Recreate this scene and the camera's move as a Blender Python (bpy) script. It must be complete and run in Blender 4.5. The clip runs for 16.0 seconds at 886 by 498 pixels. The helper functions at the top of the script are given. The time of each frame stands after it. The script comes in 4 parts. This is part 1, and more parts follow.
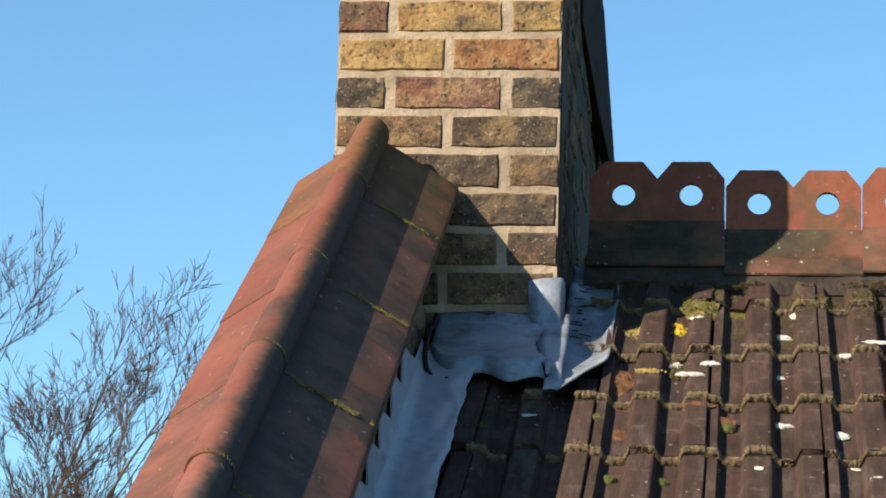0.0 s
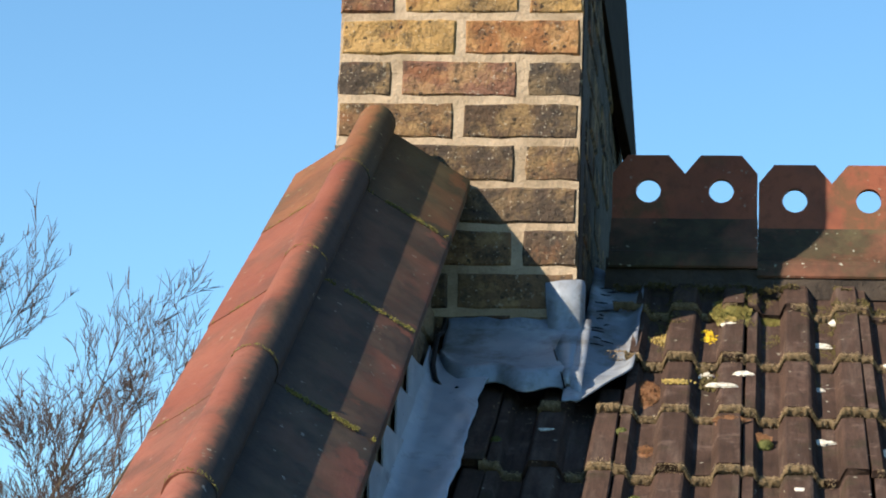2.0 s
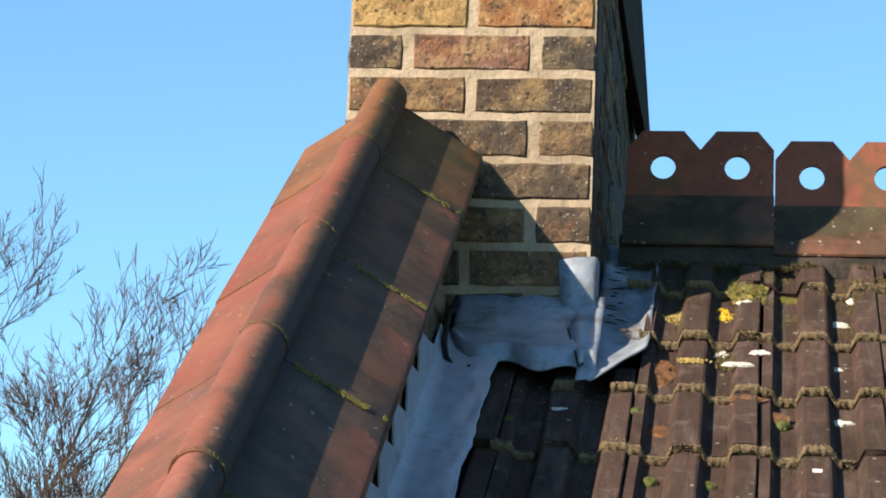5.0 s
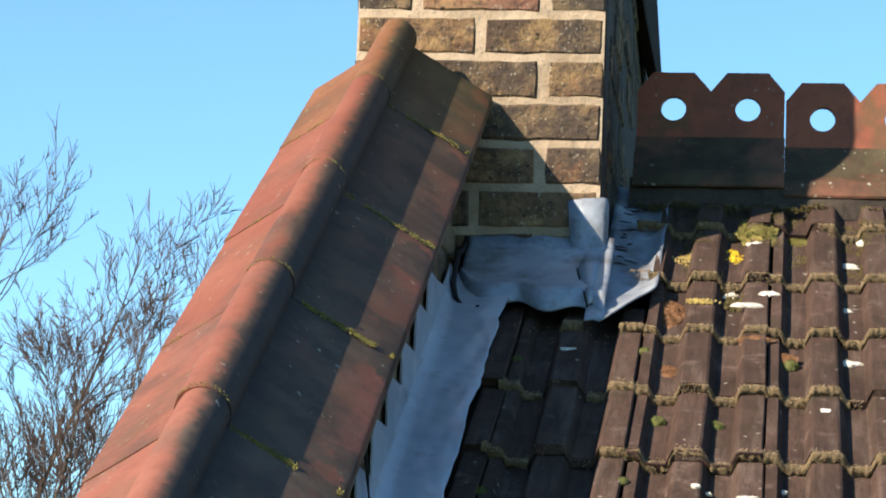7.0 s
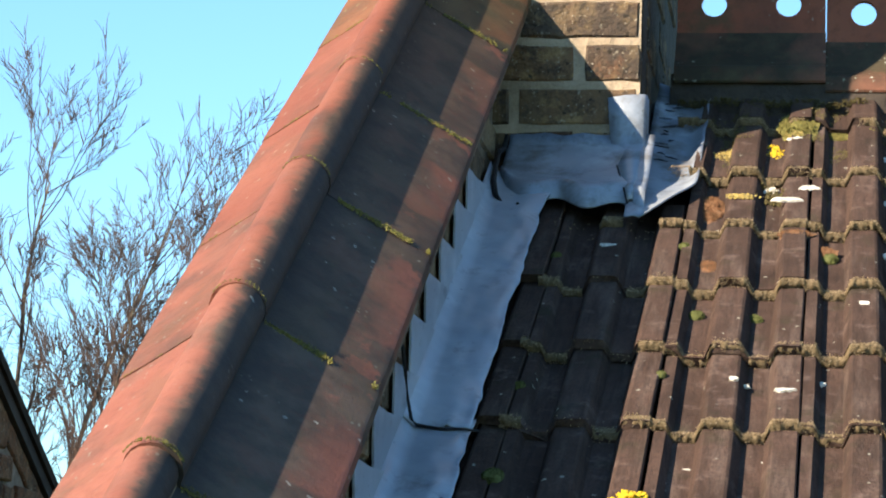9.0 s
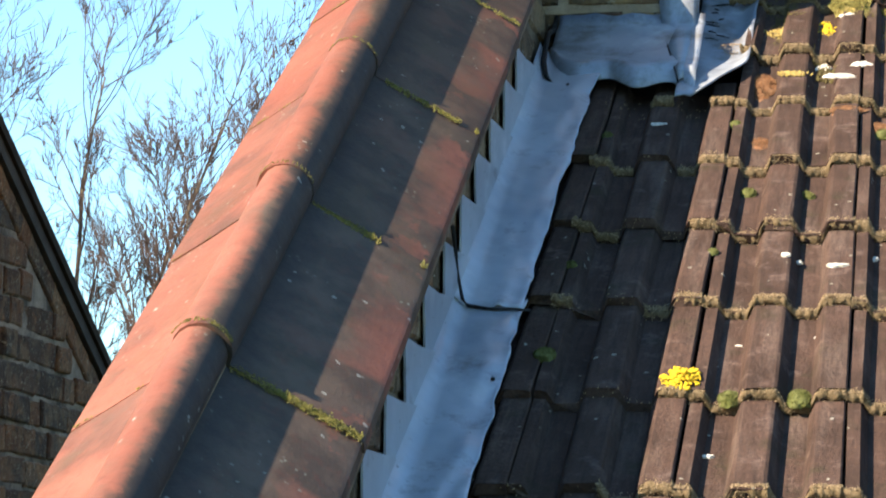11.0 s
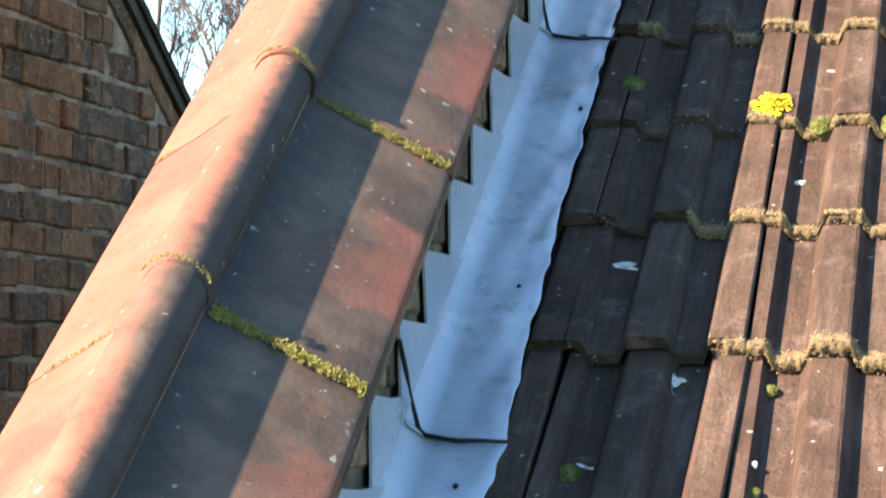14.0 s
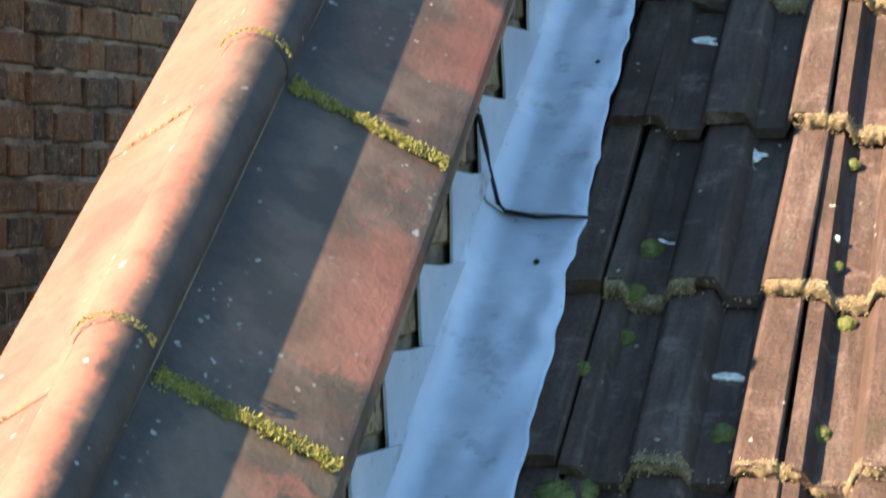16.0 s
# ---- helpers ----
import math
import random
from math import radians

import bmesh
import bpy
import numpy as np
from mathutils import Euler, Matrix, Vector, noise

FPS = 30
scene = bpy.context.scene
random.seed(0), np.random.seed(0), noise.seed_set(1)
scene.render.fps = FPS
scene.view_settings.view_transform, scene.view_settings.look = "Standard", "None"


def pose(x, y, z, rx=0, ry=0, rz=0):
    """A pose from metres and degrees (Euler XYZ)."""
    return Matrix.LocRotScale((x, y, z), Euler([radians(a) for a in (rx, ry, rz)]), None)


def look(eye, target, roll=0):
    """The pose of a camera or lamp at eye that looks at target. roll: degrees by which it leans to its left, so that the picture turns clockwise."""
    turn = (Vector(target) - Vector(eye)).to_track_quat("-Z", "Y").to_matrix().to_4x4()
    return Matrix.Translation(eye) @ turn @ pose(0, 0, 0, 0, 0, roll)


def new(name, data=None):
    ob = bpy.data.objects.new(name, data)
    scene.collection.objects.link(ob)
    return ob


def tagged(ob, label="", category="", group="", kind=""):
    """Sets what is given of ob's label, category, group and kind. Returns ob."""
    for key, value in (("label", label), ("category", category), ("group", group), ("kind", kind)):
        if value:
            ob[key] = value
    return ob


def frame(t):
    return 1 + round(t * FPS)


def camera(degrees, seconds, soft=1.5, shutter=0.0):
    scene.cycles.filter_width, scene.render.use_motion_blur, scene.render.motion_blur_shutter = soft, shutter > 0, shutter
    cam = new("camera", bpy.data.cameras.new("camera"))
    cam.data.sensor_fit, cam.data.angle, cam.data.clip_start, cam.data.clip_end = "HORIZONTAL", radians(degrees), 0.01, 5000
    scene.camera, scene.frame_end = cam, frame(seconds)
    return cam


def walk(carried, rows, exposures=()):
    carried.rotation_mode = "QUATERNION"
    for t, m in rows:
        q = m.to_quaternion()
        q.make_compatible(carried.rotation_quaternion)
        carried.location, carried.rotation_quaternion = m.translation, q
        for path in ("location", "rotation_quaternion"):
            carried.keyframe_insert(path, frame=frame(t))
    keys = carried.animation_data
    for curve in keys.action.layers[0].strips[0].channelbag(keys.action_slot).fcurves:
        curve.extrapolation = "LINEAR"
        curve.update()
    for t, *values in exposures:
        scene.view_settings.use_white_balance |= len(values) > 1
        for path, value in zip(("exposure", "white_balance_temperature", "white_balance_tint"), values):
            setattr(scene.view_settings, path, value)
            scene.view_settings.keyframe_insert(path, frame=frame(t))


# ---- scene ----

# ---------- camera and walk ----------
cam = camera(17.46, 16.0, soft=1.9, shutter=0.5)


def aim(x, y, z, yaw, tilt, lean):
    return pose(x, y, z, 90 + tilt, 0, yaw) @ pose(0, 0, 0, 0, 0, lean)


PATH = [
    (0.0, 0.817, -5.314, -1.241, 6.28, 12.51, 1.67),
    (0.5, 0.784, -5.144, -1.217, 6.19, 12.68, 1.87),
    (1.0, 0.779, -5.039, -1.191, 6.28, 12.64, 1.91),
    (1.5, 0.771, -4.955, -1.179, 6.32, 12.69, 2.04),
    (2.0, 0.768, -4.890, -1.159, 6.46, 12.62, 2.00),
    (2.5, 0.777, -4.844, -1.152, 6.70, 12.59, 2.09),
    (3.0, 0.770, -4.815, -1.153, 6.74, 12.59, 2.16),
    (3.5, 0.765, -4.822, -1.149, 6.72, 12.45, 2.00),
    (4.0, 0.756, -4.819, -1.146, 6.64, 12.32, 2.11),
    (6.5, 0.751, -4.808, -1.157, 6.68, 11.65, 2.30),
    (7.0, 0.765, -4.807, -1.163, 6.90, 11.21, 2.35),
    (7.5, 0.760, -4.802, -1.168, 6.94, 10.74, 2.34),
    (8.0, 0.772, -4.808, -1.169, 7.27, 10.18, 2.32),
    (10.5, 0.815, -4.814, -1.200, 8.96, 7.97, 1.12),
    (11.0, 0.815, -4.801, -1.198, 9.23, 7.22, 1.12),
    (11.5, 0.822, -4.791, -1.200, 9.56, 6.50, 1.22),
    (12.0, 0.820, -4.779, -1.200, 9.78, 5.62, 1.08),
    (12.5, 0.816, -4.769, -1.205, 9.97, 4.86, 0.88),
    (13.0, 0.812, -4.762, -1.209, 10.22, 3.98, 0.77),
    (13.5, 0.807, -4.752, -1.212, 10.50, 3.13, 0.66),
    (14.0, 0.803, -4.748, -1.219, 10.84, 2.26, 0.31),
    (14.5, 0.800, -4.748, -1.224, 11.18, 1.38, 0.11),
    (15.0, 0.789, -4.741, -1.226, 11.39, 0.33, 0.07),
    (15.5, 0.789, -4.736, -1.231, 11.79, -0.58, -0.04),
    (16.0, 0.785, -4.732, -1.233, 12.13, -1.92, -0.07),
]
EXPOSURES = [(0.0, 1.00, 6500, 10), (3.5, 1.17, 6500, 10), (7.0, 1.34, 6500, 10), (8.0, 1.48, 6550, 10), (10.5, 1.77, 6700, 11), (11.5, 2.06, 6850, 13), (13.5, 2.65, 7100, 14), (16.0, 2.73, 7260, 14)]
walk(cam, [(t, aim(*r)) for t, *r in PATH], EXPOSURES)

# ---------- world and sun ----------
SUN_WAY = Vector((1.0, 0.844, -0.759)).normalized()
world = bpy.data.worlds.new("sky")
scene.world = world
world.use_nodes = True
sky = world.node_tree.nodes.new("ShaderNodeTexSky")
sky.sky_type = "NISHITA"
sky.sun_disc = False
sky.sun_elevation = math.asin(-SUN_WAY.z)
sky.sun_rotation = math.atan2(-SUN_WAY.x, -SUN_WAY.y)
sky.altitude = 0.0
sky.air_density, sky.dust_density, sky.ozone_density = 1.0, 0.0, 1.8
back = world.node_tree.nodes["Background"]
back.inputs["Strength"].default_value = 0.089
tint = world.node_tree.nodes.new("ShaderNodeMix")
tint.data_type, tint.blend_type = "RGBA", "MULTIPLY"
tint.inputs[0].default_value = 1.0
tint.inputs[7].default_value = (0.71, 1.0, 1.11, 1.0)
world.node_tree.links.new(sky.outputs["Color"], tint.inputs[6])
world.node_tree.links.new(tint.outputs[2], back.inputs["Color"])
sun_data = bpy.data.lights.new("sun", "SUN")
sun_data.energy, sun_data.angle, sun_data.color = 5.0, radians(0.55), (1.0, 0.86, 0.68)
sun = new("sun", sun_data)
sun.matrix_world = look(-SUN_WAY * 20, (0, 0, 0))

# ---------- small mesh helpers ----------
PITCH = radians(30.2)
CP, SP = math.cos(PITCH), math.sin(PITCH)
ROOF_Z = -0.244


def on_roof(x, d, n):
    """A place from x, the way down the slope and the height over the tiles."""
    return Vector((x, -CP * d - SP * n, ROOF_Z - SP * d + CP * n))


def roof_pose(x, d, n, spin=0.0, tip=0.0):
    """Local x across, y up the slope, z off the roof."""
    m = Matrix(((1, 0, 0, 0), (0, CP, -SP, 0), (0, SP, CP, 0), (0, 0, 0, 1)))
    m.translation = on_roof(x, d, n)
    return m @ pose(0, 0, 0, tip, 0, spin)


def mesh_of(name, bm, mat, smooth=False):
    me = bpy.data.meshes.new(name)
    bmesh.ops.recalc_face_normals(bm, faces=bm.faces[:])
    bm.to_mesh(me)
    bm.free()
    for m in mat if isinstance(mat, (list, tuple)) else [mat]:
        me.materials.append(m)
    if smooth:
        for p in me.polygons:
            p.use_smooth = True
    return me


def part(name, data, mat=None, parent=None, label="", smooth=False, m=None):
    """Links a bmesh or a shared mesh as one object under a thing or a part."""
    me = data if isinstance(data, bpy.types.Mesh) else mesh_of(name, data, mat, smooth)
    ob = new(name, me)
    if m is not None:
        ob.matrix_basis = m
    if parent is not None:
        ob.parent = parent
    return tagged(ob, label)


def box(bm, lo, hi, bevel=0.0):
    r = bmesh.ops.create_cube(bm, size=1.0, matrix=Matrix.Translation([(a + b) / 2 for a, b in zip(lo, hi)]) @ Matrix.Diagonal([b - a for a, b in zip(lo, hi)] + [1]))
    if bevel:
        es = list({e for v in r["verts"] for e in v.link_edges})
        bmesh.ops.bevel(bm, geom=es, offset=bevel, segments=1, affect="EDGES")
    return bm


def prism(bm, outline, place, lo, hi):
    """Sweeps a closed outline from lo to hi; place(point, s) gives the world point."""
    a = [bm.verts.new(place(p, lo)) for p in outline]
    b = [bm.verts.new(place(p, hi)) for p in outline]
    k = len(outline)
    for i in range(k):
        bm.faces.new((a[i], a[(i + 1) % k], b[(i + 1) % k], b[i]))
    bm.faces.new(a)
    bm.faces.new(b[::-1])
    return bm


def sheet(bm, rows_of_points, thick=None):
    """A grid of points as a sheet; thick: a vector that gives it depth."""
    layers = [rows_of_points] if thick is None else [rows_of_points, [[p - thick for p in r] for r in rows_of_points]]
    made = []
    for pts in layers:
        vs = [[bm.verts.new(p) for p in r] for r in pts]
        made.append(vs)
        for i in range(len(vs) - 1):
            for j in range(len(vs[0]) - 1):
                bm.faces.new((vs[i][j], vs[i][j + 1], vs[i + 1][j + 1], vs[i + 1][j]))
    if thick is not None:
        a, b = made
        ring = lambda v: v[0] + [r[-1] for r in v[1:]] + v[-1][-2::-1] + [r[0] for r in v[-2:0:-1]]
        ra, rb = ring(a), ring(b)
        for i in range(len(ra)):
            j = (i + 1) % len(ra)
            bm.faces.new((ra[i], ra[j], rb[j], rb[i]))
    return bm


def tube(bm, points, radii, sides=5):
    rings = []
    for i, p in enumerate(points):
        way = (points[min(i + 1, len(points) - 1)] - points[max(i - 1, 0)]).normalized()
        u = way.orthogonal().normalized()
        w = way.cross(u)
        rings.append([bm.verts.new(p + radii[i] * (math.cos(a) * u + math.sin(a) * w)) for a in (2 * math.pi * k / sides for k in range(sides))])
    for a, b in zip(rings, rings[1:]):
        for k in range(sides):
            bm.faces.new((a[k], a[(k + 1) % sides], b[(k + 1) % sides], b[k]))
    bm.faces.new(rings[0][::-1])
    bm.faces.new(rings[-1])


# ---------- materials ----------
def material(name, rough=0.8, metal=0.0):
    mat = bpy.data.materials.new(name)
    mat.use_nodes = True
    nt = mat.node_tree
    bsdf = nt.nodes["Principled BSDF"]
    bsdf.inputs["Roughness"].default_value, bsdf.inputs["Metallic"].default_value = rough, metal
    bsdf.inputs["Specular IOR Level"].default_value = 0.3
    return mat, nt, bsdf


def node(nt, kind, values=(), **props):
    n = nt.nodes.new(kind)
    for k, v in dict(values).items():
        n.inputs[k].default_value = v
    for k, v in props.items():
        setattr(n, k, v)
    return n


def mix(nt, fac, a, b, blend="MIX"):
    n = node(nt, "ShaderNodeMix", data_type="RGBA", blend_type=blend)
    for sock, v in ((n.inputs[0], fac), (n.inputs[6], a), (n.inputs[7], b)):
        if isinstance(v, bpy.types.NodeSocket):
            nt.links.new(v, sock)
        else:
            sock.default_value = v if not isinstance(v, tuple) else (*v, 1.0)
    return n.outputs[2]


def place_in(nt, world_size=False):
    """Object coordinates, shifted at random from piece to piece (or plain world place)."""
    if world_size:
        return node(nt, "ShaderNodeNewGeometry").outputs["Position"]
    co, info = node(nt, "ShaderNodeTexCoord"), node(nt, "ShaderNodeObjectInfo")
    add = node(nt, "ShaderNodeVectorMath", operation="ADD")
    mul = node(nt, "ShaderNodeMath", {1: 37.0}, operation="MULTIPLY")
    nt.links.new(info.outputs["Random"], mul.inputs[0])
    nt.links.new(co.outputs["Object"], add.inputs[0])
    nt.links.new(mul.outputs[0], add.inputs[1])
    return add.outputs[0]


def noise_of(nt, co, scale, detail=4.0, rough=0.6, lo=0.4, hi=0.6, stretch=None):
    n = node(nt, "ShaderNodeTexNoise", {"Scale": scale, "Detail": detail, "Roughness": rough})
    if stretch:
        mp = node(nt, "ShaderNodeMapping", {"Scale": stretch})
        nt.links.new(co, mp.inputs["Vector"])
        co = mp.outputs[0]
    nt.links.new(co, n.inputs["Vector"])
    r = node(nt, "ShaderNodeMapRange", {"From Min": lo, "From Max": hi})
    nt.links.new(n.outputs["Fac"], r.inputs["Value"])
    return r.outputs[0]


def spots_of(nt, co, scale, size, keep=0.5):
    """Scattered round spots: a cell's middle, where the cell's own chance is high enough."""
    v = node(nt, "ShaderNodeTexVoronoi", {"Scale": scale})
    warp = node(nt, "ShaderNodeTexNoise", {"Scale": scale * 2.2, "Detail": 2.0})
    nt.links.new(co, warp.inputs["Vector"])
    add = node(nt, "ShaderNodeVectorMath", operation="MULTIPLY_ADD")
    nt.links.new(warp.outputs["Color"], add.inputs[0])
    add.inputs[1].default_value = (0.6 / scale,) * 3
    nt.links.new(co, add.inputs[2])
    nt.links.new(add.outputs[0], v.inputs["Vector"])
    near = node(nt, "ShaderNodeMapRange", {"From Min": size, "From Max": size * 0.75})
    nt.links.new(v.outputs["Distance"], near.inputs["Value"])
    sep = node(nt, "ShaderNodeSeparateColor")
    nt.links.new(v.outputs["Color"], sep.inputs[0])
    on = node(nt, "ShaderNodeMath", {1: keep}, operation="GREATER_THAN")
    nt.links.new(sep.outputs[0], on.inputs[0])
    mul = node(nt, "ShaderNodeMath", operation="MULTIPLY")
    nt.links.new(near.outputs[0], mul.inputs[0])
    nt.links.new(on.outputs[0], mul.inputs[1])
    return mul.outputs[0]


def bump(nt, bsdf, co, layers):
    last = None
    for scale, detail, strength, dist in layers:
        n = node(nt, "ShaderNodeTexNoise", {"Scale": scale, "Detail": detail, "Roughness": 0.65})
        nt.links.new(co, n.inputs["Vector"])
        b = node(nt, "ShaderNodeBump", {"Strength": strength, "Distance": dist})
        nt.links.new(n.outputs["Fac"], b.inputs["Height"])
        if last:
            nt.links.new(last, b.inputs["Normal"])
        last = b.outputs[0]
    nt.links.new(last, bsdf.inputs["Normal"])


def scaled(nt, sock, k):
    m = node(nt, "ShaderNodeMath", {1: k}, operation="MULTIPLY")
    nt.links.new(sock, m.inputs[0])
    return m.outputs[0]


def brick_material(name, soot=(0.035, 0.030, 0.026), soot_amount=0.85, tan=(0.44, 0.29, 0.13)):
    """Stock brick: each brick's own colour, with tan and sooty patches, pits and a fine grain."""
    mat, nt, bsdf = material(name, 0.95)
    bsdf.inputs["Specular IOR Level"].default_value = 0.10
    co = place_in(nt)
    info = node(nt, "ShaderNodeObjectInfo")
    col = mix(nt, scaled(nt, noise_of(nt, co, 16, 5, 0.7, 0.47, 0.60), 0.75), info.outputs["Color"], mix(nt, 0.55, info.outputs["Color"], tan))
    col = mix(nt, scaled(nt, noise_of(nt, co, 13, 4, 0.6, 0.58, 0.66), 0.6), col, (0.22, 0.095, 0.045))
    col = mix(nt, scaled(nt, noise_of(nt, co, 40, 6, 0.75, 0.50, 0.62), soot_amount * 0.8), col, soot)
    col = mix(nt, scaled(nt, noise_of(nt, co, 6, 3, 0.5, 0.52, 0.62), soot_amount * 0.6), col, tuple(1.6 * c for c in soot))
    col = mix(nt, scaled(nt, spots_of(nt, co, 150, 0.20, 0.72), 0.7), col, (0.46, 0.41, 0.33))
    col = mix(nt, scaled(nt, noise_of(nt, co, 140, 3, 0.6, 0.35, 0.7), 0.5), col, mix(nt, 0.5, col, (0.05, 0.04, 0.03)))
    col = mix(nt, scaled(nt, spots_of(nt, co, 62, 0.26, 0.62), 0.85), col, (0.03, 0.025, 0.02))
    col = mix(nt, scaled(nt, noise_of(nt, co, 65, 4, 0.75, 0.60, 0.68), 0.5), col, (0.42, 0.37, 0.28))
    nt.links.new(col, bsdf.inputs["Base Color"])
    bump(nt, bsdf, co, [(30, 5, 1.0, 0.010), (140, 4, 0.9, 0.003)])
    return mat


def mortar_material(name, colour, dark, world_size=True):
    mat, nt, bsdf = material(name, 0.95)
    co = place_in(nt, world_size)
    col = mix(nt, noise_of(nt, co, 9, 5, 0.6, 0.42, 0.66), colour, dark)
    col = mix(nt, scaled(nt, noise_of(nt, co, 160, 3, 0.6, 0.5, 0.7), 0.4), col, tuple(c * 0.45 for c in colour))
    nt.links.new(col, bsdf.inputs["Base Color"])
    bump(nt, bsdf, co, [(45, 5, 1.0, 0.007), (260, 3, 0.7, 0.0015)])
    return mat


def clay_material(name, base, pale, stain, stain_lo, stain_hi, spots=0.8, shade_side=False):
    """Old terracotta: kiln tones, black and green algae stain, pale lichen specks, shade painted on one side."""
    mat, nt, bsdf = material(name, 0.72)
    co = place_in(nt)
    col = mix(nt, noise_of(nt, co, 5, 4, 0.6, 0.35, 0.7), base, pale)
    grime = noise_of(nt, co, 4.2, 6, 0.62, stain_lo, stain_hi)
    if shade_side:
        # wing right of the roll darkened: algae stain plus shade put into the colour
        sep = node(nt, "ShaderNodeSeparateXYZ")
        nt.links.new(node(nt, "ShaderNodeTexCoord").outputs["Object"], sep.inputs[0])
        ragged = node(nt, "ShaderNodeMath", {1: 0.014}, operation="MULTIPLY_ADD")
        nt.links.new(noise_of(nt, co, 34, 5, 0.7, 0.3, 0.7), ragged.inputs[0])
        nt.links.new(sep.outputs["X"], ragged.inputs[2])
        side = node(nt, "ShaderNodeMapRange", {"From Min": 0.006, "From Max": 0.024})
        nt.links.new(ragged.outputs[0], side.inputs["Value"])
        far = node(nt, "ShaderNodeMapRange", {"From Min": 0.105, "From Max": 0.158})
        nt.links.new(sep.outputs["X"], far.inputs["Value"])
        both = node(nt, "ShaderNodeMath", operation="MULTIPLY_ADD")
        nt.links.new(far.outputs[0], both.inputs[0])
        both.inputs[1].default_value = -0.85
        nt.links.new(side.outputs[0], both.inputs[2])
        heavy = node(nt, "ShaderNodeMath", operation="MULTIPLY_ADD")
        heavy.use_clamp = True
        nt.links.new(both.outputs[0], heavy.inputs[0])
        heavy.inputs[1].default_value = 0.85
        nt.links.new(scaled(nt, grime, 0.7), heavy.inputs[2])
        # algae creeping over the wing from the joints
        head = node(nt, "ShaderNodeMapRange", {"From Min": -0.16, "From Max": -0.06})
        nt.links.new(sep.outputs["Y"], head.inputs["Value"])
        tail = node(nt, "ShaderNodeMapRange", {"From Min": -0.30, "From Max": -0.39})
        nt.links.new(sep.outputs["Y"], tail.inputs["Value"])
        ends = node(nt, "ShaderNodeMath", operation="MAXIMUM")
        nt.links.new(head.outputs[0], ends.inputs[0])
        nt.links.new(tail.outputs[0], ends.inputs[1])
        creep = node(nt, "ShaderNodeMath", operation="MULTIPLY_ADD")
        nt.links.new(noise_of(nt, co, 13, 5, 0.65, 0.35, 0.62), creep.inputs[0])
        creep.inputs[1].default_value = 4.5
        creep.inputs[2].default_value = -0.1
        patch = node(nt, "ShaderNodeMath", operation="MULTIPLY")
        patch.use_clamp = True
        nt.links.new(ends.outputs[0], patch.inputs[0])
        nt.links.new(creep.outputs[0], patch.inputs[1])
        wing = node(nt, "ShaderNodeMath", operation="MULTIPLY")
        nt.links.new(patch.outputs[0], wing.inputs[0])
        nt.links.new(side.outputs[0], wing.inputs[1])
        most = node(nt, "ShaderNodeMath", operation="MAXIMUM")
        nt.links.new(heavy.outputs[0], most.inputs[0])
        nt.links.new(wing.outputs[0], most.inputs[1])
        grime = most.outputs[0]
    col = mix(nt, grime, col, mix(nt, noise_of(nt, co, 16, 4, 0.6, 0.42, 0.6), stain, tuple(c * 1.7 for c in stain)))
    col = mix(nt, scaled(nt, noise_of(nt, co, 55, 4, 0.7, 0.52, 0.7), 0.45), col, tuple(c * 0.5 for c in base))
    col = mix(nt, scaled(nt, noise_of(nt, co, 7, 5, 0.65, 0.54, 0.62), 0.25 if shade_side else 0.6), col, (0.072, 0.062, 0.030))
    if shade_side:
        # near-black ragged band on the roll's shaded flank: algae and painted shade
        shade_from = node(nt, "ShaderNodeMapRange", {"From Min": 0.016, "From Max": 0.026})
        nt.links.new(ragged.outputs[0], shade_from.inputs["Value"])
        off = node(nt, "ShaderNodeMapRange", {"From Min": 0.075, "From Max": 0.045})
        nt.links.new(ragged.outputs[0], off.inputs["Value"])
        shade_band = node(nt, "ShaderNodeMath", operation="MULTIPLY")
        nt.links.new(shade_from.outputs[0], shade_band.inputs[0])
        nt.links.new(off.outputs[0], shade_band.inputs[1])
        col = mix(nt, scaled(nt, shade_band.outputs[0], 0.85), col, mix(nt, noise_of(nt, co, 22, 5, 0.7, 0.4, 0.65), (0.022, 0.020, 0.018), (0.045, 0.038, 0.030)))
    dots = node(nt, "ShaderNodeMath", operation="MULTIPLY")
    nt.links.new(spots_of(nt, co, 95, 0.24, 0.55), dots.inputs[0])
    nt.links.new(noise_of(nt, co, 9, 3, 0.5, 0.54, 0.62), dots.inputs[1])
    col = mix(nt, scaled(nt, dots.outputs[0], 0.6), col, (0.24, 0.25, 0.19))
    col = mix(nt, scaled(nt, spots_of(nt, co, 42, 0.16, 0.80), spots), col, (0.42, 0.43, 0.36))
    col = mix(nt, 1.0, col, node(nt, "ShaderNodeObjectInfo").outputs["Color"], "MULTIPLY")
    nt.links.new(col, bsdf.inputs["Base Color"])
    bump(nt, bsdf, co, [(18, 4, 0.35, 0.004), (190, 4, 0.45, 0.0012)])
    return mat


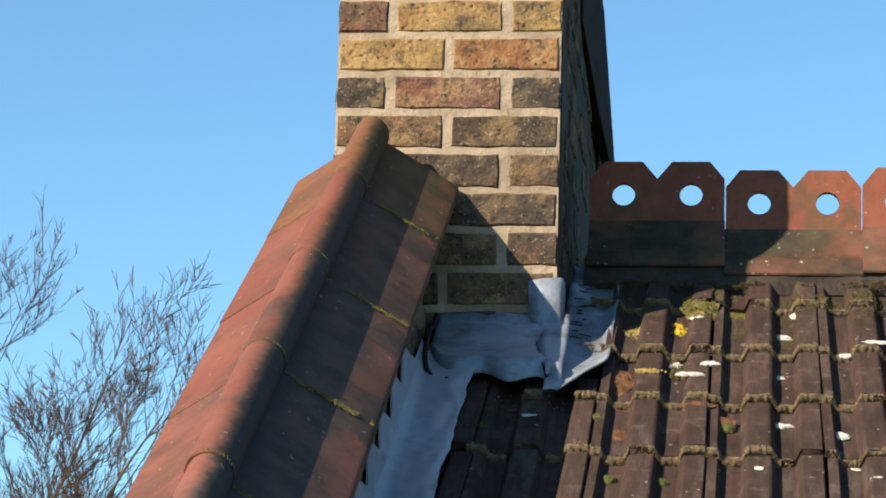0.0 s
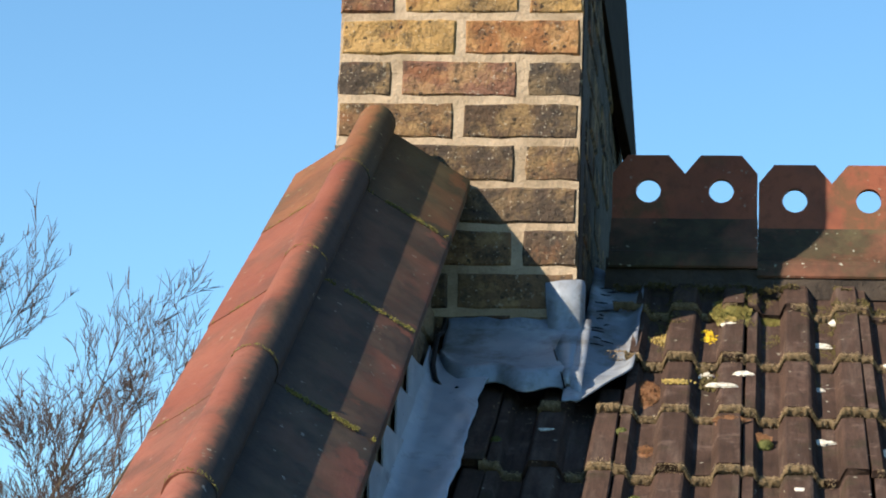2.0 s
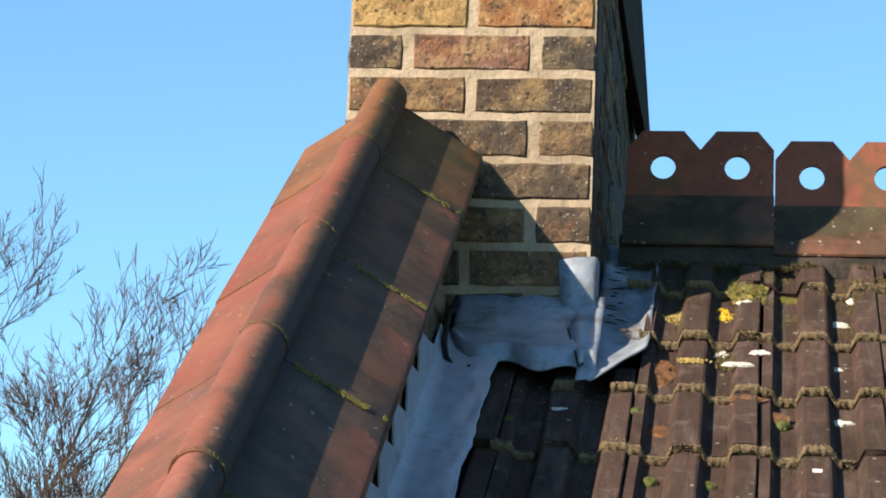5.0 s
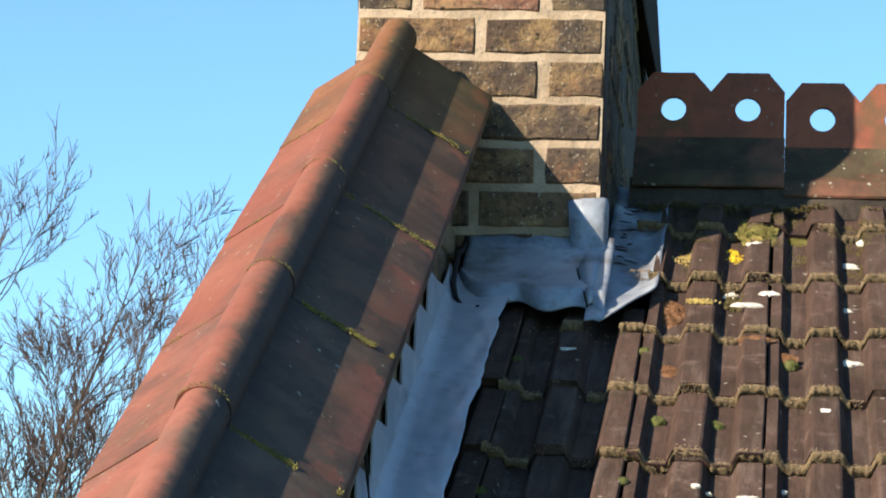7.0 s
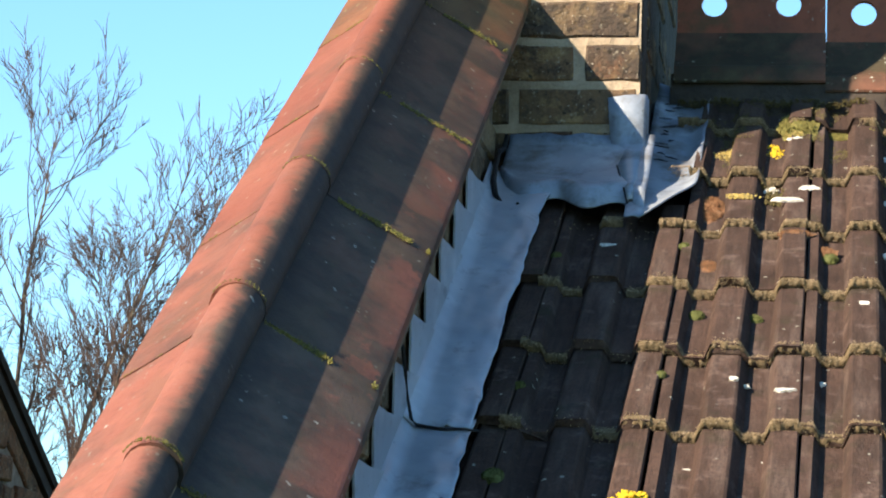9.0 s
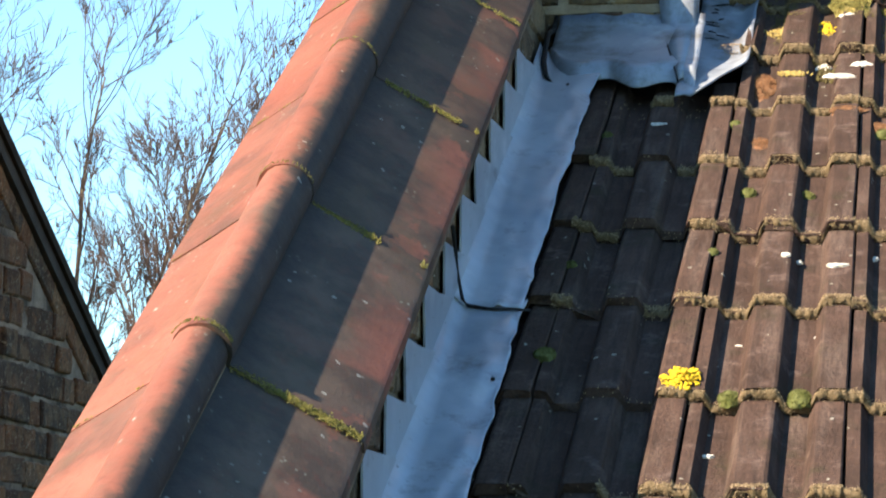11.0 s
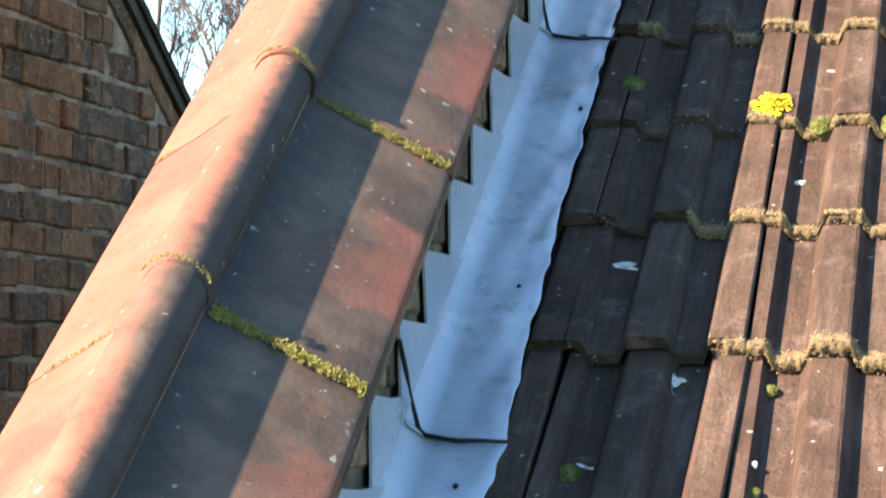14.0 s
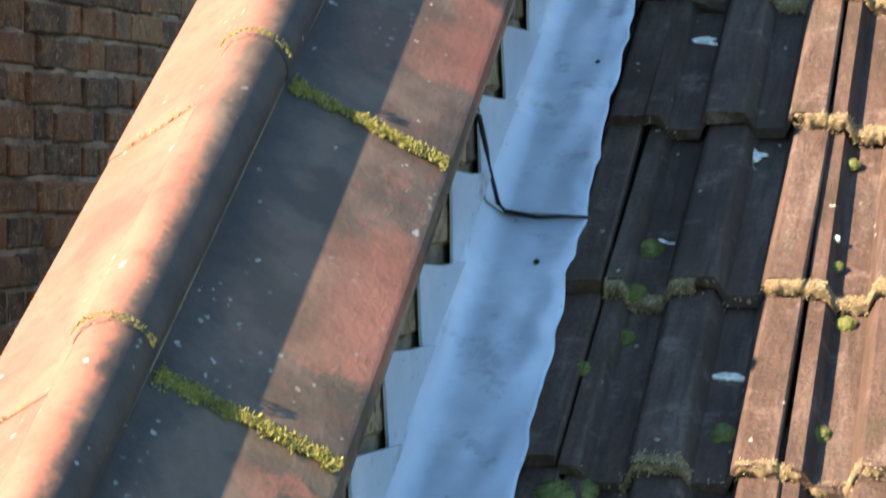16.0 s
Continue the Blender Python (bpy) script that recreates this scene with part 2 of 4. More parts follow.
def tile_material():
    """Weathered brown concrete roof tile: sandy grain, long streaks, green film, white lichen specks."""
    mat, nt, bsdf = material("brown_concrete_tile", 0.96)
    bsdf.inputs["Specular IOR Level"].default_value = 0.06
    co = place_in(nt)
    col = mix(nt, noise_of(nt, co, 7, 5, 0.6, 0.35, 0.68), (0.0796, 0.0492, 0.0384), (0.0436, 0.0278, 0.0216))
    col = mix(nt, scaled(nt, noise_of(nt, co, 30, 4, 0.6, 0.5, 0.72, (1, 0.12, 1)), 0.6), col, (0.1343, 0.0984, 0.0810))
    col = mix(nt, scaled(nt, noise_of(nt, co, 11, 5, 0.7, 0.55, 0.68), 0.55), col, (0.0350, 0.0347, 0.0185))
    col = mix(nt, scaled(nt, noise_of(nt, co, 130, 4, 0.65, 0.48, 0.66, (1, 0.07, 1)), 0.5), col, (0.0268, 0.0197, 0.0169))
    col = mix(nt, scaled(nt, noise_of(nt, co, 19, 5, 0.7, 0.56, 0.70), 0.55), col, (0.1641, 0.1156, 0.0985))
    col = mix(nt, scaled(nt, noise_of(nt, co, 220, 3, 0.7, 0.45, 0.7), 0.55), col, (0.0316, 0.0250, 0.0231))
    col = mix(nt, scaled(nt, spots_of(nt, co, 46, 0.14, 0.84), 0.6), col, (0.36, 0.35, 0.29))
    nt.links.new(col, bsdf.inputs["Base Color"])
    bump(nt, bsdf, co, [(35, 4, 0.7, 0.006), (230, 4, 0.9, 0.0025)])
    return mat


def lead_material(name, clean, grime):
    """Old sheet lead: pale bloom, bluish oxide, dark runs and a soft hammered face."""
    mat, nt, bsdf = material(name, 0.46, 0.30)
    co = place_in(nt, True)
    col = mix(nt, noise_of(nt, co, 4, 4, 0.55, 0.36, 0.66), tuple(clean * c for c in (0.345, 0.385, 0.440)), tuple(clean * c for c in (0.275, 0.308, 0.358)))
    col = mix(nt, scaled(nt, noise_of(nt, co, 9, 4, 0.6, 0.54, 0.72), 0.6), col, (0.52, 0.56, 0.60))
    col = mix(nt, scaled(nt, noise_of(nt, co, 13, 6, 0.7, 0.57 - 0.10 * grime, 0.70 - 0.04 * grime), 0.55 + 0.3 * grime), col, (0.105, 0.095, 0.085))
    col = mix(nt, scaled(nt, spots_of(nt, co, 70, 0.13, 0.86), 0.6), col, (0.06, 0.06, 0.055))
    nt.links.new(col, bsdf.inputs["Base Color"])
    gloss = node(nt, "ShaderNodeMapRange", {"From Min": 0.0, "From Max": 1.0, "To Min": 0.36, "To Max": 0.62})
    nt.links.new(noise_of(nt, co, 7, 4, 0.6, 0.35, 0.65), gloss.inputs["Value"])
    nt.links.new(gloss.outputs[0], bsdf.inputs["Roughness"])
    bump(nt, bsdf, co, [(8, 2, 0.38, 0.018), (30, 2, 0.16, 0.003)])
    return mat


def plain_material(name, a, b, scale, rough=0.9, relief=0.003, fine=None):
    mat, nt, bsdf = material(name, rough)
    bsdf.inputs["Specular IOR Level"].default_value = 0.12
    co = place_in(nt, True)
    col = mix(nt, noise_of(nt, co, scale, 5, 0.65, 0.38, 0.64), a, b)
    if fine:
        col = mix(nt, scaled(nt, noise_of(nt, co, scale * 7, 3, 0.6, 0.5, 0.66), 0.6), col, fine)
    nt.links.new(col, bsdf.inputs["Base Color"])
    bump(nt, bsdf, co, [(scale * 3, 4, 0.6, relief)])
    return mat


BRICK = brick_material("stock_brick")
BRICK_OLD = brick_material("old_brown_brick", soot_amount=0.8, tan=(0.26, 0.16, 0.09))
MORTAR = mortar_material("sandy_mortar", (0.4042, 0.3139, 0.2193), (0.2666, 0.2021, 0.1333))
MORTAR_PALE = mortar_material("pale_crumbling_mortar", (0.23, 0.175, 0.135), (0.040, 0.030, 0.022))
MORTAR_OLD = mortar_material("grey_eroded_mortar", (0.19, 0.145, 0.10), (0.035, 0.026, 0.018))
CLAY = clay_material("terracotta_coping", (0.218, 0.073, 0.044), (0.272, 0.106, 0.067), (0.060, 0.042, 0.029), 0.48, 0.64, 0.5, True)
CLAY_DARK = clay_material("mossy_terracotta_saddle", (0.1640, 0.0590, 0.0344), (0.1886, 0.0779, 0.0476), (0.0295, 0.0221, 0.0115), 0.36, 0.54, 0.6)
CLAY_RED = clay_material("red_terracotta_crest", (0.2132, 0.0615, 0.0328), (0.2460, 0.0820, 0.0451), (0.0820, 0.0328, 0.0230), 0.52, 0.70, 0.3)
# near-black mortar: ridge bedding, and painted shade on the stack's side
DARK_MORTAR = mortar_material("dark_eroded_mortar", (0.055, 0.042, 0.032), (0.022, 0.017, 0.014))
TILE = tile_material()
LEAD = lead_material("grey_sheet_lead", 1.10, 0.0)
LEAD_DIRTY = lead_material("grimy_sheet_lead", 0.80, 1.0)
# near black: painted shade in lead gaps, creases and dents; also nail heads
NEAR_BLACK = plain_material("near_black", (0.012, 0.012, 0.014), (0.03, 0.03, 0.03), 60, 0.5)
FELT = plain_material("dark_underlay", (0.02, 0.018, 0.016), (0.035, 0.03, 0.028), 20)
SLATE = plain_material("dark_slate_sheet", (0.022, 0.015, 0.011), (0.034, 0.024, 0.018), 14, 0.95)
MUSTARD = plain_material("mustard_lichen", (0.34, 0.25, 0.07), (0.20, 0.14, 0.04), 80, 0.95, 0.002, (0.42, 0.36, 0.20))
MOSS_STRAW = plain_material("straw_moss", (0.36, 0.275, 0.180), (0.25, 0.185, 0.118), 70, 0.95, 0.002, (0.19, 0.155, 0.070))
LITTER = plain_material("dry_brown_moss", (0.20, 0.098, 0.050), (0.10, 0.055, 0.030), 70, 0.95, 0.002, (0.27, 0.16, 0.085))
MOSS_CRUST = plain_material("brown_moss_crust", (0.150, 0.108, 0.062), (0.085, 0.062, 0.034), 110, 0.98, 0.004, (0.25, 0.19, 0.11))
MOSS_DARK = plain_material("dark_olive_moss", (0.075, 0.062, 0.026), (0.13, 0.105, 0.045), 70, 0.95, 0.002, (0.045, 0.040, 0.018))
MOSS_GREEN = plain_material("green_moss", (0.0651, 0.0713, 0.0186), (0.1178, 0.1240, 0.0465), 60, 0.95, 0.002, (0.05, 0.06, 0.02))
MOSS_LIME = plain_material("lime_moss", (0.1870, 0.1700, 0.0425), (0.0935, 0.0892, 0.0255), 50, 0.95, 0.002, (0.34, 0.31, 0.15))
MOSS_OLIVE = plain_material("olive_moss", (0.13, 0.12, 0.035), (0.21, 0.18, 0.06), 60, 0.95, 0.002, (0.06, 0.05, 0.02))
YELLOW = plain_material("yellow_lichen", (0.5610, 0.3995, 0.0255), (0.3825, 0.2465, 0.0170), 90, 0.9, 0.002)
WHITE = plain_material("white_dropping", (0.66, 0.63, 0.56), (0.30, 0.28, 0.23), 120, 0.8, 0.001)
BARK = plain_material("grey_brown_bark", (0.15, 0.11, 0.08), (0.09, 0.066, 0.05), 12, 0.9, 0.004, (0.14, 0.14, 0.07))
TWIG = plain_material("reddish_twig", (0.090, 0.062, 0.050), (0.058, 0.040, 0.034), 9, 0.9)
RENDERED = plain_material("grey_house_wall", (0.42, 0.39, 0.34), (0.34, 0.31, 0.27), 3)
GRASS = plain_material("garden_grass", (0.06, 0.09, 0.03), (0.09, 0.10, 0.04), 1.5, 0.95, 0.02)
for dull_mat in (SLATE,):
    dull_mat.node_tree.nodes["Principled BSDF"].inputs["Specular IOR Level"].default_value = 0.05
BOARD = plain_material("dark_verge_board", (0.030, 0.024, 0.022), (0.05, 0.042, 0.038), 10)

# ---------- ground and the house under the roof ----------
GROUND_Z = -6.2
bm = bmesh.new()
bmesh.ops.create_grid(bm, x_segments=24, y_segments=24, size=1500.0, matrix=Matrix.Translation((0, 0, GROUND_Z)))
tagged(part("ground", bm, GRASS), "flat green garden grass around the houses", "ground", kind="structure")

ROWS = [-0.565, -0.295, -0.029, 0.232, 0.494, 0.750, 1.023, 1.315, 1.580, 1.885, 2.216, 2.513, 2.815, 3.115, 3.415]
EAVES = 3.45
RIDGE_Y = 0.447

bm = bmesh.new()
eaves = on_roof(0, EAVES - 0.25, -0.12)
box(bm, (0.02, eaves.y, GROUND_Z), (3.72, eaves.y + 0.25, eaves.z))
tagged(part("wall_front", bm, RENDERED), "plain grey rendered house wall under the eaves", "wall", kind="structure")
bm = bmesh.new()
box(bm, (0.02, 3.6, GROUND_Z), (3.72, 3.85, -1.95))
tagged(part("wall_back", bm, RENDERED), "plain grey rendered rear house wall", "wall", kind="structure")
bm = bmesh.new()
prism(bm, [(eaves.y, GROUND_Z), (3.85, GROUND_Z), (3.85, -2.05), (RIDGE_Y, -0.10), (eaves.y, eaves.z - 0.03)], lambda p, s: Vector((s, p[0], p[1])), 3.5, 3.72)
tagged(part("wall_side", bm, RENDERED), "plain grey rendered gable wall", "wall", kind="structure")

# roof deck under the tiles, both slopes
bm = bmesh.new()
deck = [on_roof(0, EAVES, -0.06), on_roof(0, -0.52, -0.06)]
prism(bm, [(deck[0].y, deck[0].z), (deck[1].y, deck[1].z), (deck[1].y + 0.02, deck[1].z - 0.05), (deck[0].y, deck[0].z - 0.05)], lambda p, s: Vector((s, p[0], p[1])), 0.06, 3.74)
roof = tagged(part("roof", bm, FELT), "pitched roof of weathered brown concrete tiles with moss", "roof", kind="structure")
bm = bmesh.new()
prism(bm, [(RIDGE_Y + 0.01, -0.03), (4.1, -2.15), (4.1, -2.22), (RIDGE_Y + 0.01, -0.11)], lambda p, s: Vector((s, p[0], p[1])), 0.46, 3.74)
part("rear_slope", bm, TILE, roof, "rear slope of brown concrete tiles")

# ---------- tree ----------
rng = random.Random(5)


def grow(bm, start, way, length, radius, depth, out):
    """A limb with its side shoots, each thinner and shorter than the last."""
    k = (5, 5, 7, 10)[depth]
    pts, w, p = [start.copy()], way.normalized(), start.copy()
    for i in range(k):
        w = (w + Vector((rng.uniform(-1, 1), rng.uniform(-1, 1), rng.uniform(-0.55, 0.95))) * (0.13, 0.14, 0.15, 0.11)[depth]).normalized()
        p = p + w * length / k
        pts.append(p.copy())
    tip = 0.22 if depth else 0.5
    radii = [radius * (1 - (1 - tip) * i / k) for i in range(k + 1)]
    tube(bm, pts, radii, 5 if depth > 1 else 3)
    if depth == 0:
        return
    for j in range((0, rng.randint(5, 8), rng.randint(9, 12), rng.randint(18, 22))[depth]):
        f = rng.uniform(0.34, 1.0)
        i = min(int(f * k), k - 1)
        at = pts[i].lerp(pts[i + 1], f * k - i)
        side = (pts[i + 1] - pts[i]).normalized()
        turn = side.orthogonal().normalized()
        turn = Matrix.Rotation(rng.uniform(0, 2 * math.pi), 3, side) @ turn
        whip = 1.5 if depth == 1 and rng.random() < 0.14 else 1.0
        long = length * (rng.uniform(0.17, 0.34) if depth == 3 else rng.uniform(0.25, 0.50)) * (1.1 - 0.3 * f) * whip
        out.append((at, (side + turn * rng.uniform(0.45, 0.95) + Vector((0, 0, 0.22))).normalized(), long, max(0.0015, radii[i] * rng.uniform(0.42, 0.60)), depth - 1))


def tree(base, fork, stems, label):
    thing = tagged(new("bare_tree"), label, "tree")
    thing.location = base
    inv = Matrix.Translation(-Vector(base))
    bm = bmesh.new()
    tube(bm, [Vector(base), Vector(base).lerp(Vector(fork), 0.5) + Vector((0.05, 0, 0)), Vector(fork)], [0.15, 0.12, 0.09], 9)
    part("trunk", bm, BARK, thing, m=inv)
    for way, length, radius in stems:
        bm, todo = bmesh.new(), []
        grow(bm, Vector(fork) + Vector((way[0] * 0.30, 0, 0)), Vector(way), length, radius, 3, todo)
        part("limb", bm, BARK, thing, m=inv)
        bm = bmesh.new()
        while todo:
            grow(bm, *todo.pop(), todo)
        tagged(part("crown", bm, TWIG, thing, "thin reddish bare twigs", m=inv), kind="stuff")
    return thing


tree((-1.9, 4.6, GROUND_Z), (-1.90, 4.6, -1.35),
     [((-0.46, 0.06, 1), 1.75, 0.013), ((-0.35, -0.1, 1), 1.95, 0.013), ((-0.26, 0.08, 1), 2.08, 0.015), ((-0.17, -0.1, 1), 2.10, 0.015), ((-0.09, 0.10, 1), 2.08, 0.016), ((-0.01, 0.06, 1), 2.00, 0.015), ((0.06, -0.06, 1), 1.86, 0.015),
      ((0.12, 0.08, 1), 1.76, 0.014), ((0.18, -0.05, 1), 1.62, 0.013)],
     "bare winter tree with many thin grey-brown stems and twigs")

# ---------- neighbour's gable ----------
NX = -1.236
APEX = 0.3016


def verge_z(y):
    return -0.14 - 0.48 * (y - 1.42) if y > 0.5 else APEX + 0.48 * (y - 0.5)


neighbour = tagged(new("neighbouring_house"), "neighbouring house with an old brown brick gable and dark verge", "house")
neighbour.location = (NX, 0.5, GROUND_Z)
ninv = Matrix.Translation((-NX, -0.5, -GROUND_Z))
bm = bmesh.new()
prism(bm, [(-2.8, GROUND_Z), (3.4, GROUND_Z), (3.4, verge_z(3.4) - 0.02), (0.5, APEX - 0.02), (-2.8, verge_z(-2.8) - 0.02)], lambda p, s: Vector((s, p[0], p[1])), NX - 0.25, NX - 0.012)
part("wall", bm, MORTAR_PALE, neighbour, "old brown brick gable wall with eroded mortar", m=ninv)
for name, lo, hi, up, down, mat in (("verge", NX - 0.01, NX + 0.007, 0.022, -0.012, BOARD), ("roof", NX - 5.0, NX + 0.016, 0.05, 0.023, SLATE)):
    bm = bmesh.new()
    prism(bm, [(-2.95, verge_z(-2.95) + up), (0.5, APEX + up * 1.1), (3.55, verge_z(3.55) + up), (3.55, verge_z(3.55) + down), (0.5, APEX + down * 1.1), (-2.95, verge_z(-2.95) + down)],
          lambda p, s: Vector((s, p[0], p[1])), lo, hi)
    part(name, bm, mat, neighbour, m=ninv)

# ---------- parapet wall with terracotta coping ----------
CX, CN = 0.090, 0.357
HALF, DROP = 0.163, 0.100
bm = bmesh.new()
top = [on_roof(0, 3.6, 0.245), on_roof(0, -0.19, 0.245)]
prism(bm, [(top[0].y, GROUND_Z), (top[1].y, GROUND_Z), (top[1].y, top[1].z), (top[0].y, top[0].z)], lambda p, s: Vector((s, p[0], p[1])), -0.02, 0.192)
parapet = tagged(part("wall_parapet", bm, MORTAR_OLD), "raised brick gable parapet under a row of terracotta coping tiles", "wall", kind="structure")


def coping_section(roll):
    """The closed outline of a coping tile: two sloping wings and a roll on top."""
    t = 0.016
    slope = DROP / HALF
    left = HALF - 0.012
    pts = [(-left - 0.001, -left * slope - t)]
    pts += [(-left, -left * slope), (-HALF * 0.6, -HALF * 0.6 * slope)]
    a0, a1 = math.radians(211), math.radians(-31)
    pts += [(roll * math.cos(a0 + (a1 - a0) * k / 12), 0.002 + roll * math.sin(a0 + (a1 - a0) * k / 12)) for k in range(13)]
    pts += [(HALF * 0.6, -HALF * 0.6 * slope), (HALF - 0.004, -DROP + 0.001), (HALF, -DROP - 0.003), (HALF, -DROP - t)]
    pts += [(0.03, -0.03 * slope - t - 0.004), (-0.03, -0.03 * slope - t - 0.004)]
    return pts


JOINTS = [-0.208, 0.154, 0.628, 1.079, 1.530, 1.981, 2.431, 2.882, 3.333, 3.62]
rng = random.Random(11)
for a, b in zip(JOINTS, JOINTS[1:]):
    bm = bmesh.new()
    k = 5
    outline = coping_section(0.0335 - 0.0035 * min(1.0, max(0.0, (a - 1.2) / 0.7)))
    rings = []
    for i in range(k + 1):
        s = (b - a - 0.001) * i / k
        grow_by = 1.0 + 0.03 * (i / k)
        flare = 0.990 + 0.013 * i / k
        rings.append([bm.verts.new((x * (grow_by if abs(x) < 0.05 else flare if x < 0 else 1.0), -s, z)) for x, z in outline])
    n = len(outline)
    for r0, r1 in zip(rings, rings[1:]):
        for j in range(n):
            bm.faces.new((r0[j], r0[(j + 1) % n], r1[(j + 1) % n], r1[j]))
    bm.faces.new(rings[0])
    bm.faces.new(rings[-1][::-1])
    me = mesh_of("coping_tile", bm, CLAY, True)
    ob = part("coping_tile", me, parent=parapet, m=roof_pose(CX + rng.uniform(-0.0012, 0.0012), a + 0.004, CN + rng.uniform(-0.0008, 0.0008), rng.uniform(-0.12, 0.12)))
    # tile colour: darker and redder up the slope, paler further down
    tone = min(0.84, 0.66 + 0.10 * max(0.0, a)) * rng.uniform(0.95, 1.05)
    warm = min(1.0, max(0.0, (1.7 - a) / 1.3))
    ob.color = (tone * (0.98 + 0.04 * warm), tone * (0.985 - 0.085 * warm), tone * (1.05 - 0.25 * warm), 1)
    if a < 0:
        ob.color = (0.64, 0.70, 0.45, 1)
    me.set_sharp_from_angle(angle=radians(32))
bm = bmesh.new()
prism(bm, [(x * 0.97, z - 0.016) for x, z in coping_section(0.027)], lambda p, s: on_roof(CX + p[0], s, CN + p[1]), -0.19, 3.6)
part("mortar_bed", bm, MORTAR_OLD, parapet, "grey mortar bedding under the coping")

# ---------- chimney ----------
CH = 0.0776
X0, X1, Y0, Y1 = 0.004, 0.449, 0.058, 1.42
chimney = tagged(new("chimney"), "yellow and brown stock brick chimney stack with sandy mortar", "chimney")
chimney.location = (X0, Y0, -0.45)
cinv = Matrix.Translation((-X0, -Y0, 0.45))
bm = bmesh.new()
box(bm, (X0 + 0.004, Y0 + 0.0035, -0.45), (X1 - 0.004, Y1 - 0.004, 14 * CH - 0.004))
part("mortar_core", bm, MORTAR, chimney, "sandy mortar joints", m=cinv)
# joints of the stack's shaded side, darkened to carry its shade
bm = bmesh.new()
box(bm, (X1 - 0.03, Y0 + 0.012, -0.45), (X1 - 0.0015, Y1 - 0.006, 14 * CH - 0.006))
part("side_joints", bm, DARK_MORTAR, chimney, "sooty eroded joints of the shaded side, shade painted into their colour", m=cinv)
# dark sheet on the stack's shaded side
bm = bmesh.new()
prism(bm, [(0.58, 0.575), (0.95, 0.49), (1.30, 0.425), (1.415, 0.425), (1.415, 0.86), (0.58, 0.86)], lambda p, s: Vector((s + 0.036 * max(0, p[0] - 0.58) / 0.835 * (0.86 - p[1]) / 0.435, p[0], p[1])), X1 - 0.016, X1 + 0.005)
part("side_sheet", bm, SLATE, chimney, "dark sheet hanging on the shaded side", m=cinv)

# ---------- ridge crests ----------
def crest_tile():
    """Two pierced crests on a saddle: fin, round holes, cut corners, sloping flanks."""
    bm = bmesh.new()
    w, t = 0.138, 0.009
    for c in range(2):
        ox = c * w
        poly = [(0.001 if not c else 0.0, 0.0), (w - 0.001 if c else w, 0.0), (w - 0.001 if c else w, 0.092), (0.107, 0.128), (0.030, 0.128), (0.001 if not c else 0.0, 0.092)]
        cx, cz, r = 0.069, 0.059, 0.0235
        angles = sorted({round(2 * math.pi * k / 28, 5) for k in range(28)} | {round(math.atan2(z - cz, x - cx) % (2 * math.pi), 5) for x, z in poly})
        outer = []
        for a in angles:
            dx, dz, best = math.cos(a), math.sin(a), None
            for (x0, z0), (x1, z1) in zip(poly, poly[1:] + poly[:1]):
                den = dx * (z1 - z0) - dz * (x1 - x0)
                if abs(den) < 1e-9:
                    continue
                s = ((x0 - cx) * (z1 - z0) - (z0 - cz) * (x1 - x0)) / den
                u = ((x0 - cx) * dz - (z0 - cz) * dx) / den
                if s > 0 and -1e-4 <= u <= 1 + 1e-4:
                    best = s if best is None else min(best, s)
            outer.append((cx + best * dx, cz + best * dz))
        inner = [(cx + r * math.cos(a), cz + r * math.sin(a)) for a in angles]
        n = len(angles)
        ring = lambda pts, y: [bm.verts.new((ox + x, y, z)) for x, z in pts]
        of, inf, ob_, inb = ring(outer, -t), ring(inner, -t), ring(outer, t), ring(inner, t)
        for i in range(n):
            j = (i + 1) % n
            bm.faces.new((of[i], of[j], inf[j], inf[i]))
            bm.faces.new((ob_[j], ob_[i], inb[i], inb[j]))
            bm.faces.new((inf[i], inf[j], inb[j], inb[i]))
            if abs(outer[i][0] - w * (1 - c)) > 1e-4 or abs(outer[j][0] - w * (1 - c)) > 1e-4:
                bm.faces.new((of[j], of[i], ob_[i], ob_[j]))
    before = set(bm.faces)
    flank = [(0.010, 0.004), (0.016, -0.008), (0.034, -0.036), (0.058, -0.062), (0.069, -0.071), (0.075, -0.074), (0.078, -0.080), (0.081, -0.102), (0.079, -0.106), (0.066, -0.104)]
    prism(bm, [(-y, z) for y, z in flank[::-1]] + flank + [(0.0, -0.03)], lambda p, s: Vector((s, p[0], p[1])), 0.0, 2 * w + 0.0003)
    for f in set(bm.faces) - before:
        f.material_index = 1
    return mesh_of("ridge_crest_tile", bm, [CLAY_RED, CLAY_DARK])


crest = crest_tile()
rng = random.Random(3)
drops = [0.0, -0.018, -0.012, -0.008, -0.012, -0.010, -0.014, -0.012, -0.010, -0.012, -0.008]
for k in range(11):
    part("ridge_crest_tile", crest, parent=roof, label="red terracotta ridge tile with pierced crests" if k == 0 else "",
         m=pose(0.484 + 0.2765 * k, RIDGE_Y - 0.002 * k, 0.101 + drops[k], 0, rng.uniform(-0.2, 0.5), rng.uniform(-0.4, 0.4)))

# crumbling mortar under the crests
bm, pts = bmesh.new(), []
